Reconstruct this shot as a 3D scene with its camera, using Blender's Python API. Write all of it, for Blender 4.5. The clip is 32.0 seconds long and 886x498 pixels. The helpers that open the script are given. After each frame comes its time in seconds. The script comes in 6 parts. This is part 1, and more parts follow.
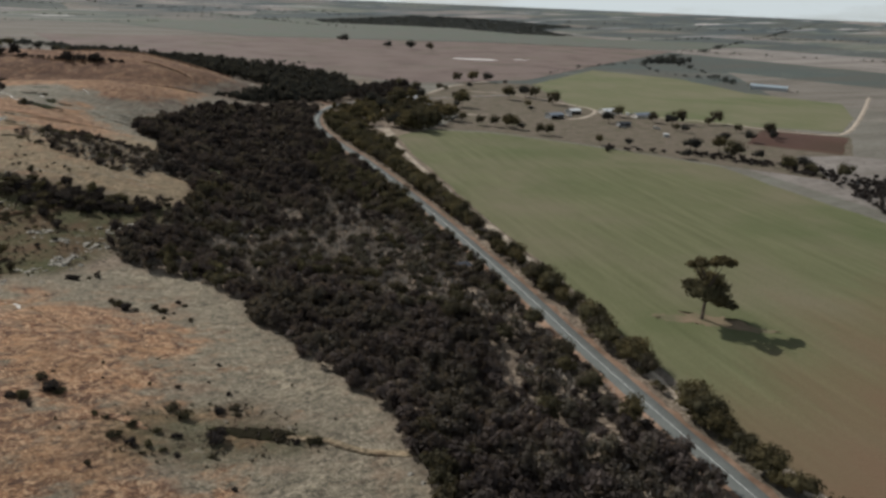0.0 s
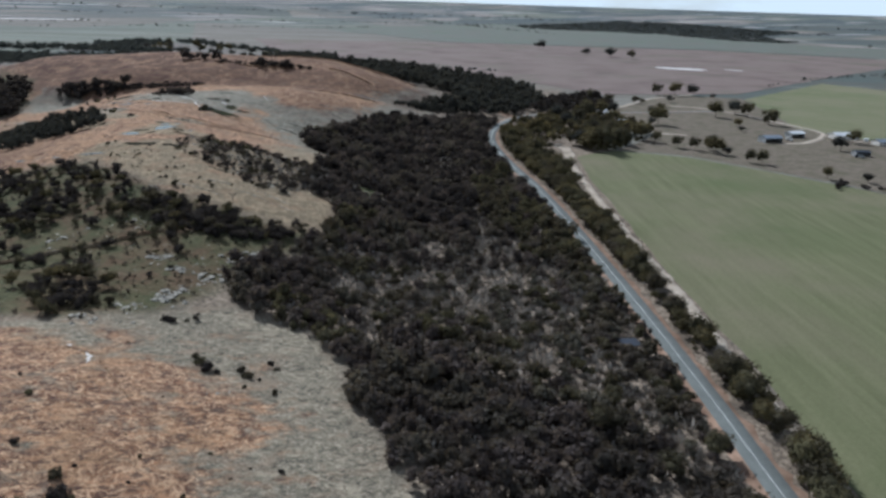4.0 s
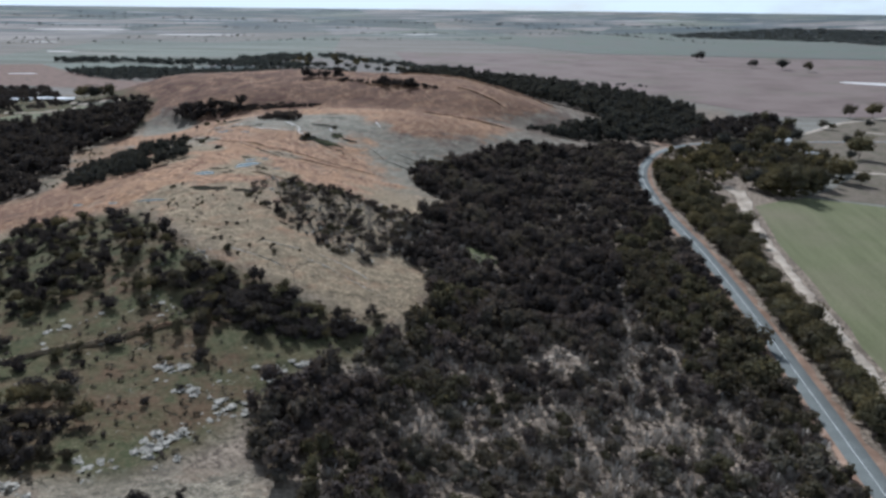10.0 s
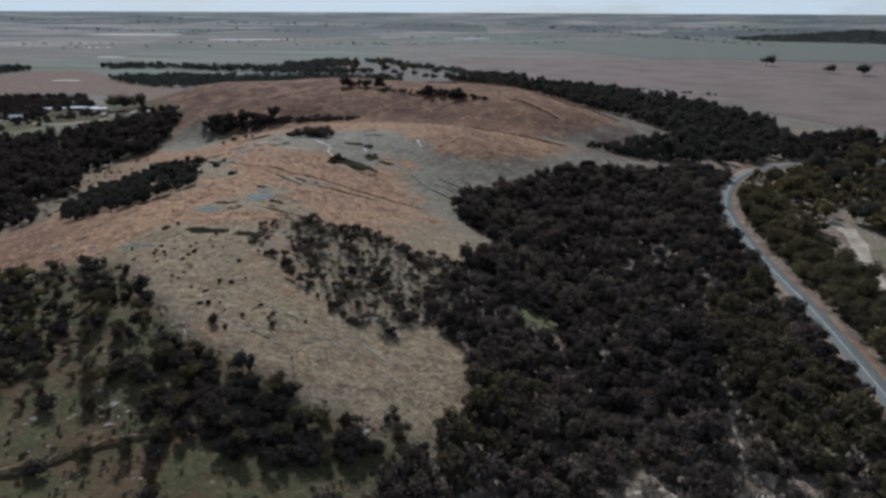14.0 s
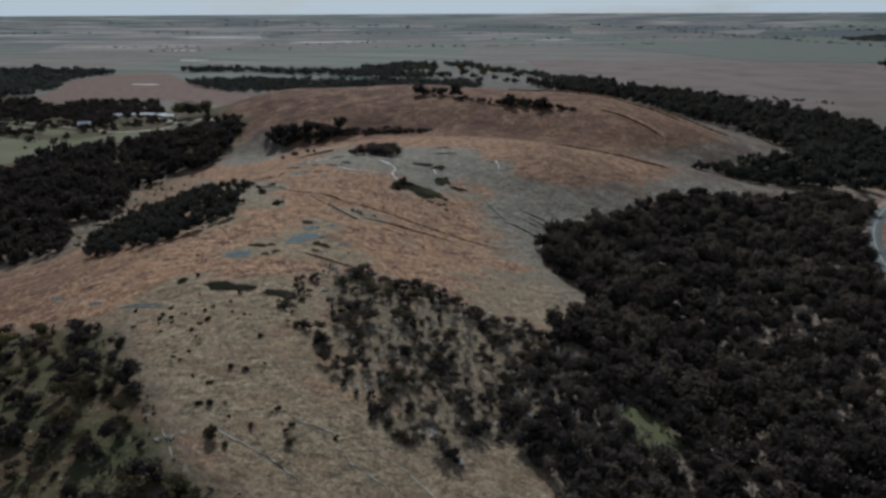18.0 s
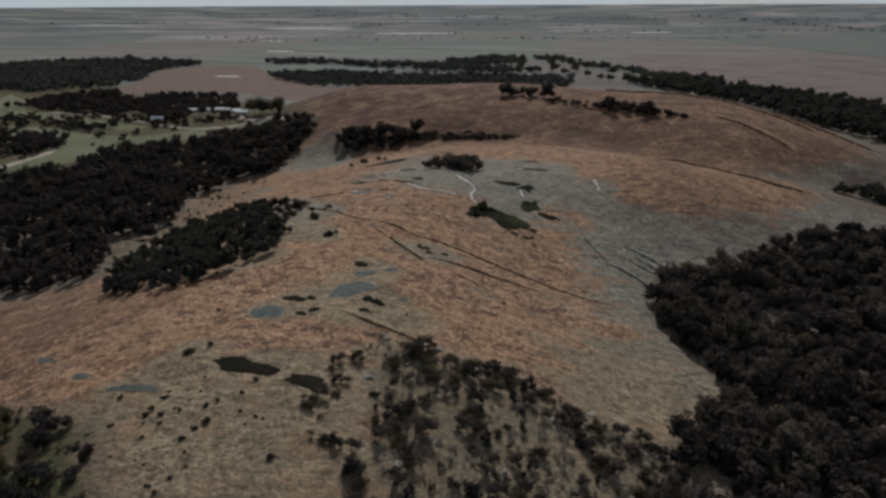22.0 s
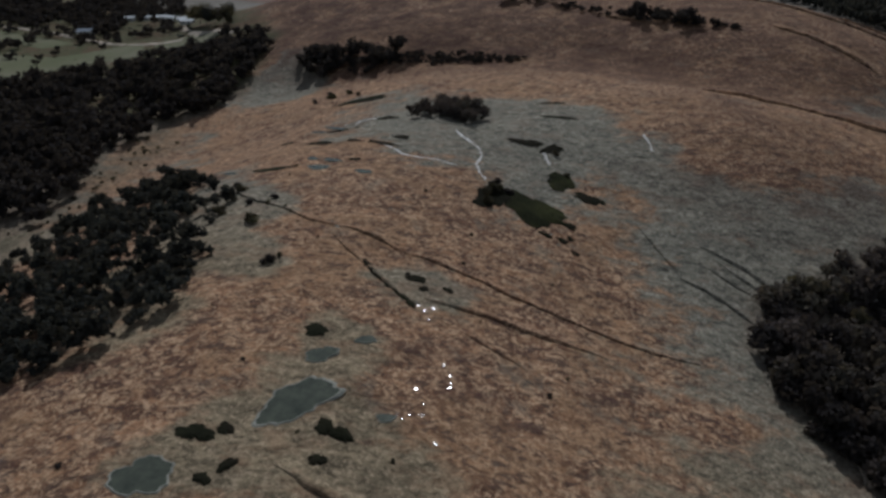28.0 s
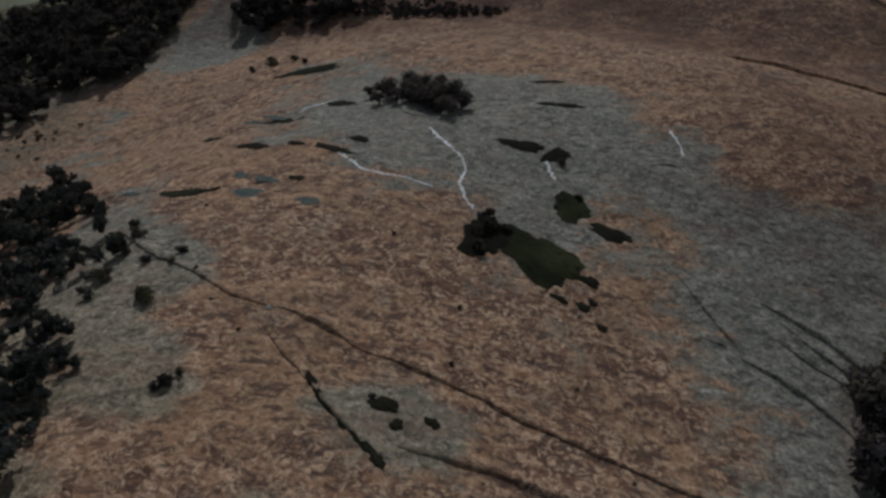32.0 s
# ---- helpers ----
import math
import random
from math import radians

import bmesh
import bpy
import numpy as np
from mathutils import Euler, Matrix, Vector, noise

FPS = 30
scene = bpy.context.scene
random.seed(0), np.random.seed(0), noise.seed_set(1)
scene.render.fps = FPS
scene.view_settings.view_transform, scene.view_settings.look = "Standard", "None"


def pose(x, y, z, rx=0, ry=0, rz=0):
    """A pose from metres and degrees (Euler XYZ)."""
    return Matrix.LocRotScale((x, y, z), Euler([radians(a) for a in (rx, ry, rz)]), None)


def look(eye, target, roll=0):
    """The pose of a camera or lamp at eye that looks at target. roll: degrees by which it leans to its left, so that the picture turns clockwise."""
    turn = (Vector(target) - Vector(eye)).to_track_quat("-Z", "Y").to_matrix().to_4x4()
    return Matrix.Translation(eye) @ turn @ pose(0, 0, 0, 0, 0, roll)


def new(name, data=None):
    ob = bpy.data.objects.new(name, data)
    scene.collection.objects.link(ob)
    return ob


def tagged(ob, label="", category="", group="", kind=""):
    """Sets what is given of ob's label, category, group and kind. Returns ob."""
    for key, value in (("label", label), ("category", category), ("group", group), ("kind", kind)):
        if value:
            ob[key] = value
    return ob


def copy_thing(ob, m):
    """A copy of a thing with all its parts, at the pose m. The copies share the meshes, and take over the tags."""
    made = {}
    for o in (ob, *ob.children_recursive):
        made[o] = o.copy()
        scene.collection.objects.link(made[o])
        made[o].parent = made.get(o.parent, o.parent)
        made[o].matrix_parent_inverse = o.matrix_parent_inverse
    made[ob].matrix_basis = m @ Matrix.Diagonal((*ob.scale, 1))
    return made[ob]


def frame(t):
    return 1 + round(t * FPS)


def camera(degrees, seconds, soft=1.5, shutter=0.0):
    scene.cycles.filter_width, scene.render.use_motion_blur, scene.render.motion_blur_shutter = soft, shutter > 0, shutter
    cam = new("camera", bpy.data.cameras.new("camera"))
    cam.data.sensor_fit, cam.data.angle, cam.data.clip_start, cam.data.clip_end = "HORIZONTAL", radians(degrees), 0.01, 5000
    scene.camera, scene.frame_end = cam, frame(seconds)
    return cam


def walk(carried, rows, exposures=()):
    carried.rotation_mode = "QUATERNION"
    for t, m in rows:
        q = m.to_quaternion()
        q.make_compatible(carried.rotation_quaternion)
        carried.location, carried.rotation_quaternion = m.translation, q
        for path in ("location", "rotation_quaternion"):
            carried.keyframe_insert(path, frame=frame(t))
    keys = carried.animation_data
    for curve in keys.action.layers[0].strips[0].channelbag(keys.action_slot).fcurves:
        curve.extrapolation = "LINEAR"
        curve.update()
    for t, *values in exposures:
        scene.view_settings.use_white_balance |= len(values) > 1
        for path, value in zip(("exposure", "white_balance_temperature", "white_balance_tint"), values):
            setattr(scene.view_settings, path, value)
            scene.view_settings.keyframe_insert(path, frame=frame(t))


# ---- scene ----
cam = camera(64.5, 32.0, soft=3.0)
PATH = [
    (0, (-12.29, -91.19, 92.50), (8.75, 0.73, 59.21), 2.40),
    (0.5, (-8.59, -85.57, 92.47), (7.16, 7.36, 59.07), 2.60),
    (1, (-5.17, -79.77, 92.43), (6.28, 13.77, 58.98), 2.50),
    (1.5, (-2.28, -73.75, 92.39), (4.92, 20.18, 58.85), 2.40),
    (2, (0.06, -67.42, 92.35), (2.96, 26.70, 58.71), 2.30),
    (2.5, (1.86, -60.94, 92.27), (2.11, 33.23, 58.62), 2.20),
    (3, (3.24, -54.31, 92.21), (2.24, 39.86, 58.55), 2.10),
    (3.5, (4.25, -47.62, 92.17), (1.85, 46.54, 58.57), 1.90),
    (4, (4.96, -40.86, 92.15), (-0.19, 53.22, 58.64), 1.80),
    (4.5, (5.38, -34.16, 92.10), (-1.77, 59.81, 58.64), 1.70),
    (6.5, (5.67, -7.28, 91.81), (-3.48, 86.59, 58.55), 1.30),
    (7, (5.40, -0.51, 91.79), (-3.80, 93.39, 58.64), 1.10),
    (7.5, (4.87, 6.26, 91.78), (-5.38, 100.07, 58.68), 1.00),
    (8, (4.31, 13.12, 91.80), (-7.89, 106.73, 58.80), 0.80),
    (8.5, (3.71, 19.91, 91.81), (-12.34, 112.99, 58.97), 0.80),
    (9, (2.99, 26.73, 91.82), (-16.75, 119.13, 59.08), 0.60),
    (9.5, (2.08, 33.55, 91.83), (-20.11, 125.43, 59.19), 0.60),
    (10, (1.05, 40.41, 91.84), (-23.25, 131.77, 59.23), 0.60),
    (10.5, (-0.12, 47.23, 91.83), (-26.28, 138.09, 59.28), 0.60),
    (11, (-1.46, 54.03, 91.84), (-29.16, 144.47, 59.39), 0.50),
    (11.5, (-3.01, 60.70, 91.84), (-31.56, 150.89, 59.44), 0.40),
    (12, (-4.74, 67.34, 91.84), (-33.68, 157.41, 59.45), 0.40),
    (12.5, (-6.68, 73.91, 91.83), (-35.88, 163.87, 59.38), 0.30),
    (13, (-8.73, 80.47, 91.82), (-38.27, 170.35, 59.43), 0.20),
    (13.5, (-10.87, 86.92, 91.81), (-41.22, 176.56, 59.51), 0.20),
    (15.5, (-19.86, 112.26, 91.67), (-54.11, 200.50, 59.42), 0.00),
    (16, (-22.19, 118.51, 91.65), (-59.09, 205.70, 59.45), -0.10),
    (16.5, (-24.66, 124.69, 91.60), (-62.61, 211.44, 59.45), -0.10),
    (17, (-27.23, 130.83, 91.53), (-66.33, 217.08, 59.39), -0.20),
    (17.5, (-29.84, 136.90, 91.47), (-69.88, 222.72, 59.33), -0.20),
    (18, (-32.51, 142.88, 91.42), (-73.32, 228.35, 59.32), -0.30),
    (18.5, (-35.29, 148.72, 91.38), (-76.52, 233.98, 59.30), -0.30),
    (19, (-38.17, 154.50, 91.37), (-79.63, 239.66, 59.32), -0.20),
    (19.5, (-41.03, 160.19, 91.34), (-82.61, 245.31, 59.31), -0.20),
    (20, (-43.92, 165.92, 91.31), (-86.28, 250.68, 59.36), -0.20),
    (20.5, (-46.83, 171.56, 91.27), (-91.16, 255.24, 59.13), -0.20),
    (21, (-49.86, 177.10, 91.23), (-96.26, 259.61, 58.98), -0.30),
    (21.5, (-53.06, 182.61, 91.21), (-101.20, 264.00, 58.66), -0.40),
    (22, (-56.38, 188.18, 91.18), (-106.97, 267.82, 58.04), -0.30),
    (22.5, (-59.73, 193.75, 91.16), (-112.28, 271.65, 56.96), -0.30),
    (23, (-63.11, 199.28, 91.14), (-116.74, 275.95, 55.85), -0.50),
    (23.5, (-66.53, 204.74, 91.12), (-120.83, 280.39, 54.67), -0.50),
    (24, (-70.06, 210.18, 91.11), (-124.69, 285.05, 53.58), -0.60),
    (24.5, (-73.70, 215.53, 91.11), (-128.36, 289.79, 52.40), -0.80),
    (26.5, (-88.78, 236.67, 91.16), (-140.79, 310.28, 47.85), -1.00),
    (27, (-92.68, 241.94, 91.14), (-141.37, 317.07, 46.60), -1.10),
    (27.5, (-96.63, 247.21, 91.11), (-143.07, 323.10, 45.46), -1.20),
    (28, (-100.51, 252.52, 91.06), (-146.29, 328.15, 44.32), -1.10),
    (28.5, (-104.26, 257.86, 91.01), (-149.51, 333.16, 43.26), -1.00),
    (29, (-107.85, 263.27, 90.96), (-152.80, 338.06, 42.12), -0.90),
    (29.5, (-111.31, 268.71, 90.91), (-155.71, 343.06, 40.91), -0.90),
    (30, (-114.71, 274.19, 90.86), (-157.85, 348.54, 39.77), -0.90),
    (30.5, (-118.08, 279.59, 90.84), (-159.83, 353.94, 38.59), -0.70),
    (31, (-121.44, 284.97, 90.84), (-161.84, 359.23, 37.43), -0.80),
    (31.5, (-124.68, 290.27, 90.84), (-164.18, 364.16, 36.25), -0.70),
    (32, (-127.89, 295.60, 90.84), (-166.84, 369.02, 35.23), -0.50),
]
walk(cam, [(t, look(eye, target, roll)) for t, eye, target, roll in PATH],
     [(0, 0.0, 6200, 11), (2, 0.2, 5750, 10), (4, 0.32, 5300, 10), (9, 0.48, 5250, 11), (13, 0.1, 5350, 12), (16, -0.26, 5450, 10), (19, -0.42, 5500, 10),
      (22, -0.52, 5850, 12), (24, -0.64, 5950, 14), (28, -0.8, 5550, 11), (32, -0.98, 5400, 10)])
# ---- world and light ----
SUN_TO = Vector((-0.423, 0.665, 0.616)).normalized()
world = bpy.data.worlds.new("sky")
scene.world = world
world.use_nodes = True
wt = world.node_tree
wt.nodes.clear()


def wnode(kind, **vals):
    n = wt.nodes.new(kind)
    for k, v in vals.items():
        n.inputs[k].default_value = v
    return n


w_out = wnode("ShaderNodeOutputWorld")
w_bg = wnode("ShaderNodeBackground", Strength=0.05)
w_sky = wt.nodes.new("ShaderNodeTexSky")
w_sky.sky_type = "NISHITA"
w_sky.sun_disc = False
w_sky.sun_elevation = math.asin(SUN_TO.z)
w_sky.sun_rotation = math.atan2(SUN_TO.x, SUN_TO.y)
w_sky.air_density, w_sky.dust_density, w_sky.ozone_density = 1.3, 0.6, 2.5
w_co = wt.nodes.new("ShaderNodeTexCoord")
w_map = wt.nodes.new("ShaderNodeMapping")
w_map.inputs["Scale"].default_value = (1.0, 1.0, 4.0)
w_no = wnode("ShaderNodeTexNoise", Scale=3.2, Detail=7.0, Roughness=0.6)
w_ra = wt.nodes.new("ShaderNodeMapRange")
w_ra.inputs["From Min"].default_value, w_ra.inputs["From Max"].default_value = 0.12, 0.50
w_ra.inputs["To Max"].default_value = 0.93
w_mix = wt.nodes.new("ShaderNodeMix")
w_mix.data_type = "RGBA"
# cloud veil: whiter towards the horizon
w_sep = wt.nodes.new("ShaderNodeSeparateXYZ")
w_el = wt.nodes.new("ShaderNodeMapRange")
w_el.inputs["From Min"].default_value, w_el.inputs["From Max"].default_value = 0.0, 0.6
w_veil = wt.nodes.new("ShaderNodeMix")
w_veil.data_type = "RGBA"
w_veil.inputs["A"].default_value, w_veil.inputs["B"].default_value = (13.0, 14.1, 13.9, 1), (4.6, 4.9, 5.3, 1)
wt.links.new(w_co.outputs["Generated"], w_sep.inputs["Vector"])
wt.links.new(w_sep.outputs["Z"], w_el.inputs["Value"])
wt.links.new(w_el.outputs["Result"], w_veil.inputs["Factor"])
wt.links.new(w_veil.outputs["Result"], w_mix.inputs["B"])
wt.links.new(w_co.outputs["Generated"], w_map.inputs["Vector"])
wt.links.new(w_map.outputs["Vector"], w_no.inputs["Vector"])
wt.links.new(w_no.outputs["Fac"], w_ra.inputs["Value"])
wt.links.new(w_ra.outputs["Result"], w_mix.inputs["Factor"])
wt.links.new(w_sky.outputs["Color"], w_mix.inputs["A"])
wt.links.new(w_mix.outputs["Result"], w_bg.inputs["Color"])
wt.links.new(w_bg.outputs["Background"], w_out.inputs["Surface"])

sun = new("sun", bpy.data.lights.new("sun", "SUN"))
sun.data.energy, sun.data.angle, sun.data.color = 4.0, radians(0.6), (1.0, 0.945, 0.86)
sun.matrix_world = look(SUN_TO * 500, (0, 0, 0))


# ---- the lie of the land ----
# smooth swells of 56 m reach: east, north, height
SOUTH_DOME = [(-264, -70, 4.5), (-198, -70, 8.2), (-132, -70, 15), (-66, -70, 6.7), (-297, -4, -3.3), (-231, -4, 2.8), (-165, -4, -6.8), (-99, -4, 9.1), (-33, -4, -4.3), (-330, 62, -2.8), (-264, 62, 2.7), (-198, 62, 10.9), (-132, 62, 10.7), (-66, 62, 6.2), (-297, 128, 2.2), (-231, 128, 2), (-165, 128, -6.9), (-99, 128, 3.2), (-33, 128, -5)]
MAIN_DOME = [(-330, 194, 1.2), (-264, 194, 4), (-198, 194, -3.1), (-132, 194, 10.2), (-297, 260, -3), (-231, 260, 2), (-165, 260, 7.8), (-99, 260, 8.9), (-33, 260, -4.4), (-330, 326, 2.9), (-264, 326, -5.4), (-198, 326, 13.5), (-132, 326, 7.8), (-66, 326, -3), (-297, 392, -9.6), (-231, 392, 22.5), (-165, 392, -6.3), (-99, 392, -2.4), (-198, 458, 2.4), (-132, 458, 19.8), (-66, 458, -3.4)]
FAR_DOME = [(-297, 524, 7.3), (-231, 524, 11.3), (-165, 524, -2.9), (-99, 524, 10.5), (-33, 524, -5.2), (-330, 590, 6.4), (-264, 590, 5.2), (-198, 590, 7.6), (-132, 590, 8.1), (-66, 590, 3.5), (-297, 656, 27.2), (-231, 656, 6), (-165, 656, 12.9), (-99, 656, 10.6), (-33, 656, -2.9), (-330, 722, 0.2), (-264, 722, 1.4), (-198, 722, 9.8), (-132, 722, 1.8), (-66, 722, -4.4),
            (-363, 590, -2.5), (-396, 600, 15.4), (-396, 656, 4.8), (-363, 656, -1.6), (-429, 656, 12.8), (-363, 722, -7.4), (-264, 656, -5.8)]
SADDLE = [(-320, 500), (-255, 528), (-200, 545), (-125, 535), (-60, 568)]
SWELLS = np.array(SOUTH_DOME + MAIN_DOME + FAR_DOME, float)


def hash2(ix, iy, seed):
    n = (ix.astype(np.int64) * 374761393 + iy.astype(np.int64) * 668265263 + seed * 974634777) & 0xFFFFFFFF
    n = ((n ^ (n >> 13)) * 1274126177) & 0xFFFFFFFF
    return ((n ^ (n >> 16)) & 0xFFFF) / 65535.0


def vnoise(x, y, seed=0):
    """Value noise in 0..1 on arrays."""
    ix, iy = np.floor(x), np.floor(y)
    fx, fy = x - ix, y - iy
    fx, fy = fx * fx * (3 - 2 * fx), fy * fy * (3 - 2 * fy)
    a, b = hash2(ix, iy, seed), hash2(ix + 1, iy, seed)
    c, d = hash2(ix, iy + 1, seed), hash2(ix + 1, iy + 1, seed)
    return (a * (1 - fx) + b * fx) * (1 - fy) + (c * (1 - fx) + d * fx) * fy


def fbm(x, y, size, octaves=4, seed=0):
    x, y = np.asarray(x, float) / size, np.asarray(y, float) / size
    total, amp, norm = 0.0, 1.0, 0.0
    for o in range(octaves):
        total = total + amp * vnoise(x * 2**o + 17.3 * o, y * 2**o - 9.1 * o, seed + o)
        norm += amp
        amp *= 0.5
    return total / norm


def swell(x, y):
    x, y = np.atleast_1d(np.asarray(x, float)), np.atleast_1d(np.asarray(y, float))
    h = np.zeros_like(x)
    for cx, cy, w in SWELLS:
        h += w * np.exp(-((x - cx) ** 2 + (y - cy) ** 2) / (2 * 56.0**2))
    h -= 8 * np.exp(-((edge_distance(x, y, SADDLE, False) / 30.0) ** 2))
    r = np.hypot(x, y - 200)
    far = np.clip((r - 1500) / 3300, 0, 1)
    return np.maximum(h, 0) + 72 * far**2


POOLS = [(-165.8, 287.6, 3.5, 3.1, 0.05), (-158.8, 308.4, 5.4, 3.7, 1.25), (-163.0, 318.6, 2.3, 1.8, 1.25), (-160.0, 326.2, 1.5, 1.1, 0.5), (-147.0, 313.0, 1.2, 0.9, 0.2),
         (-167.0, 254.5, 4.2, 1.3, 0.5), (-184, 254, 1.9, 1.0, 0.4), (-203, 257, 2.0, 1.0, 0.4), (-216.0, 382.0, 2.4, 1.7, 0.3), (-216, 388, 2.6, 0.9, 0.2),
         (-246, 379, 1.6, 0.7, 0.6), (-203, 384, 2.2, 1.1, 0.3), (-223, 388, 1.6, 0.9, 0), (-243, 423, 3.0, 1.0, 0.2), (-248, 420, 2.2, 0.8, 0.5)]


def height(x, y):
    """The ground's height, with the sheeting and small swells of the bare rock."""
    x, y = np.atleast_1d(np.asarray(x, float)), np.atleast_1d(np.asarray(y, float))
    h = swell(x, y)
    bare = np.clip(h / 8, 0, 1)
    rough = (fbm(x, y, 26, 3, 5) - 0.5) * 1.6 + (np.abs(fbm(x + y * 0.6, y * 1.3, 14, 3, 9) - 0.5) - 0.12) * -1.5
    h = h + bare * rough
    for cx, cy, a, b, turn in POOLS:
        near = np.hypot(x - cx, y - cy) < a + 14
        if near.any():
            dx, dy = x[near] - cx, y[near] - cy
            u, w = dx * math.cos(turn) + dy * math.sin(turn), dy * math.cos(turn) - dx * math.sin(turn)
            d = np.hypot(u / (a + 3.0), w / (b + 3.0))
            k = np.clip((1.7 - d) / 0.7, 0, 1)
            k = k * k * (3 - 2 * k)
            level = float(swell(cx, cy)[0])
            h[near] = h[near] * (1 - k) + level * k
    return h


def inside(x, y, poly):
    x, y = np.asarray(x, float), np.asarray(y, float)
    res = np.zeros(x.shape, bool)
    n = len(poly)
    for i in range(n):
        (x0, y0), (x1, y1) = poly[i], poly[(i + 1) % n]
        if y0 != y1:
            res ^= ((y0 > y) != (y1 > y)) & (x < (x1 - x0) * (y - y0) / (y1 - y0) + x0)
    return res


def edge_distance(x, y, poly, closed=True):
    x, y = np.asarray(x, float), np.asarray(y, float)
    best = np.full(x.shape, 1e9)
    for i in range(len(poly) if closed else len(poly) - 1):
        (x0, y0), (x1, y1) = poly[i], poly[(i + 1) % len(poly)]
        dx, dy = x1 - x0, y1 - y0
        t = np.clip(((x - x0) * dx + (y - y0) * dy) / (dx * dx + dy * dy + 1e-9), 0, 1)
        best = np.minimum(best, np.hypot(x - x0 - t * dx, y - y0 - t * dy))
    return best


def soft_inside(x, y, poly, edge=4.0, ragged=5.0, seed=3):
    """1 inside a plan outline, 0 outside, with a ragged soft edge."""
    d = edge_distance(x, y, poly)
    d = np.where(inside(x, y, poly), d, -d) + (fbm(x, y, 12, 3, seed) - 0.5) * 2 * ragged
    return np.clip(d / edge * 0.5 + 0.5, 0, 1)


def spline(points, step=2.0):
    """A smooth line through plan points."""
    pts = [Vector(p) for p in points]
    pts = [2 * pts[0] - pts[1]] + pts + [2 * pts[-1] - pts[-2]]
    out = []
    for i in range(1, len(pts) - 2):
        p0, p1, p2, p3 = pts[i - 1:i + 3]
        n = max(2, int((p2 - p1).length / step))
        for k in range(n):
            t = k / n
            out.append(0.5 * (2 * p1 + (p2 - p0) * t + (2 * p0 - 5 * p1 + 4 * p2 - p3) * t * t + (3 * p1 - p0 - 3 * p2 + p3) * t**3))
    out.append(pts[-2])
    return [(p.x, p.y) for p in out]


# ---- the plan ----
ROAD = spline([(92, -160), (85, -60), (79, 0), (74, 37), (69, 75), (64.5, 118), (58, 170), (50, 225), (43.5, 267), (33, 325), (24, 363), (15.5, 405),
               (10, 450), (11.5, 490), (19, 528), (33, 558), (52, 578), (85, 594), (140, 612), (220, 640)], 3.0)
SCRUB = [(16, -160), (12, 25), (9, 54), (-2, 66), (-13, 86), (-25, 105), (-28, 123), (-43, 135), (-59, 142), (-67, 146), (-74, 155), (-75, 168), (-70, 181),] + [
    (-62, 193), (-57, 207), (-54, 224), (-58, 249), (-75, 258), (-77, 290), (-80, 312), (-76, 346), (-91, 358), (-104, 375), (-109, 396), (-91, 426),] + [
    (-75, 463), (-47, 498), (-21, 526), (-14, 545), (15, 532), (6, 490), (5, 450), (10, 402), (19, 360), (28, 323), (38, 265), (45, 223), (53, 168),] + [
    (59, 116), (63, 74), (68, 36), (73, 0), (79, -60), (86, -160)]
OPEN_SCRUB = [(-56, 186), (-47, 203), (-23, 212), (-4, 222), (6, 249), (-2, 262), (8, 258), (14, 228), (28, 210), (45, 196), (50, 160), (52, 125), (58, 95), (46, 80), (36, 100), (8, 122), (-14, 142), (-30, 150), (-42, 170)]
OPEN_SCRUB_2 = [(40, 98), (60, 92), (66, 40), (72, 0), (60, -30), (48, 10), (42, 60)]
OPEN_PATCHES = [[(-80, 300), (-77, 293), (-60, 292), (-43, 284), (-45, 262), (-55, 252), (-70, 246), (-80, 255)], [(-24, 381), (-8, 388), (0, 364), (-9, 303), (-21, 303), (-28, 333)]]
GULLY = [(-206, 236), (-183, 243), (-163, 244), (-138, 228), (-117, 215), (-104, 213), (-88, 211), (-71, 210), (-56, 212), (-60, 193), (-70, 178), (-74, 150),
         (-84, 132), (-99, 117), (-125, 110), (-150, 130), (-185, 150), (-230, 190)]
GULLY_TREES = [(-206, 236), (-183, 241), (-163, 242), (-138, 226), (-117, 213), (-104, 211), (-88, 209), (-71, 208), (-62, 203), (-70, 194), (-89, 187),
               (-112, 178), (-129, 155), (-150, 149), (-210, 190)]
FRONT_CLUMP = [(-117, 155), (-100, 141), (-93, 130), (-99, 117), (-111, 120), (-132, 140)]
BAND = [(-142, 293), (-131, 298), (-111, 304), (-98, 306), (-81, 308), (-74, 293), (-72, 259), (-78, 244), (-90, 242), (-101, 250), (-118, 265), (-132, 280)]
WEST_WOOD = [(-302, 350), (-338, 402), (-352, 440), (-341, 462), (-354, 490), (-366, 515), (-372, 532), (-400, 545), (-425, 524), (-440, 495), (-460, 468), (-466, 440), (-458, 405), (-452, 380), (-476, 360), (-440, 340), (-400, 320), (-345, 335)]
WEST_WOOD_2 = [(-240, 293), (-218, 287), (-198, 295), (-195, 315), (-201, 328), (-210, 344), (-226, 361), (-250, 374), (-278, 388), (-296, 398), (-295, 376), (-288, 352), (-274, 328)]
LOW_WOOD = [(-284, 290), (-264, 304), (-300, 334), (-338, 350), (-390, 335), (-420, 290), (-330, 265)]
TONGUE = [(-72, 553), (-30, 545), (-10, 560), (-20, 600), (-40, 600)]
EAST_WOOD = [(-31, 560), (-19, 641), (-60, 735), (-172, 890), (-330, 1020), (-280, 1060), (-120, 960), (0, 840), (60, 720), (60, 640), (40, 590), (12, 548)]
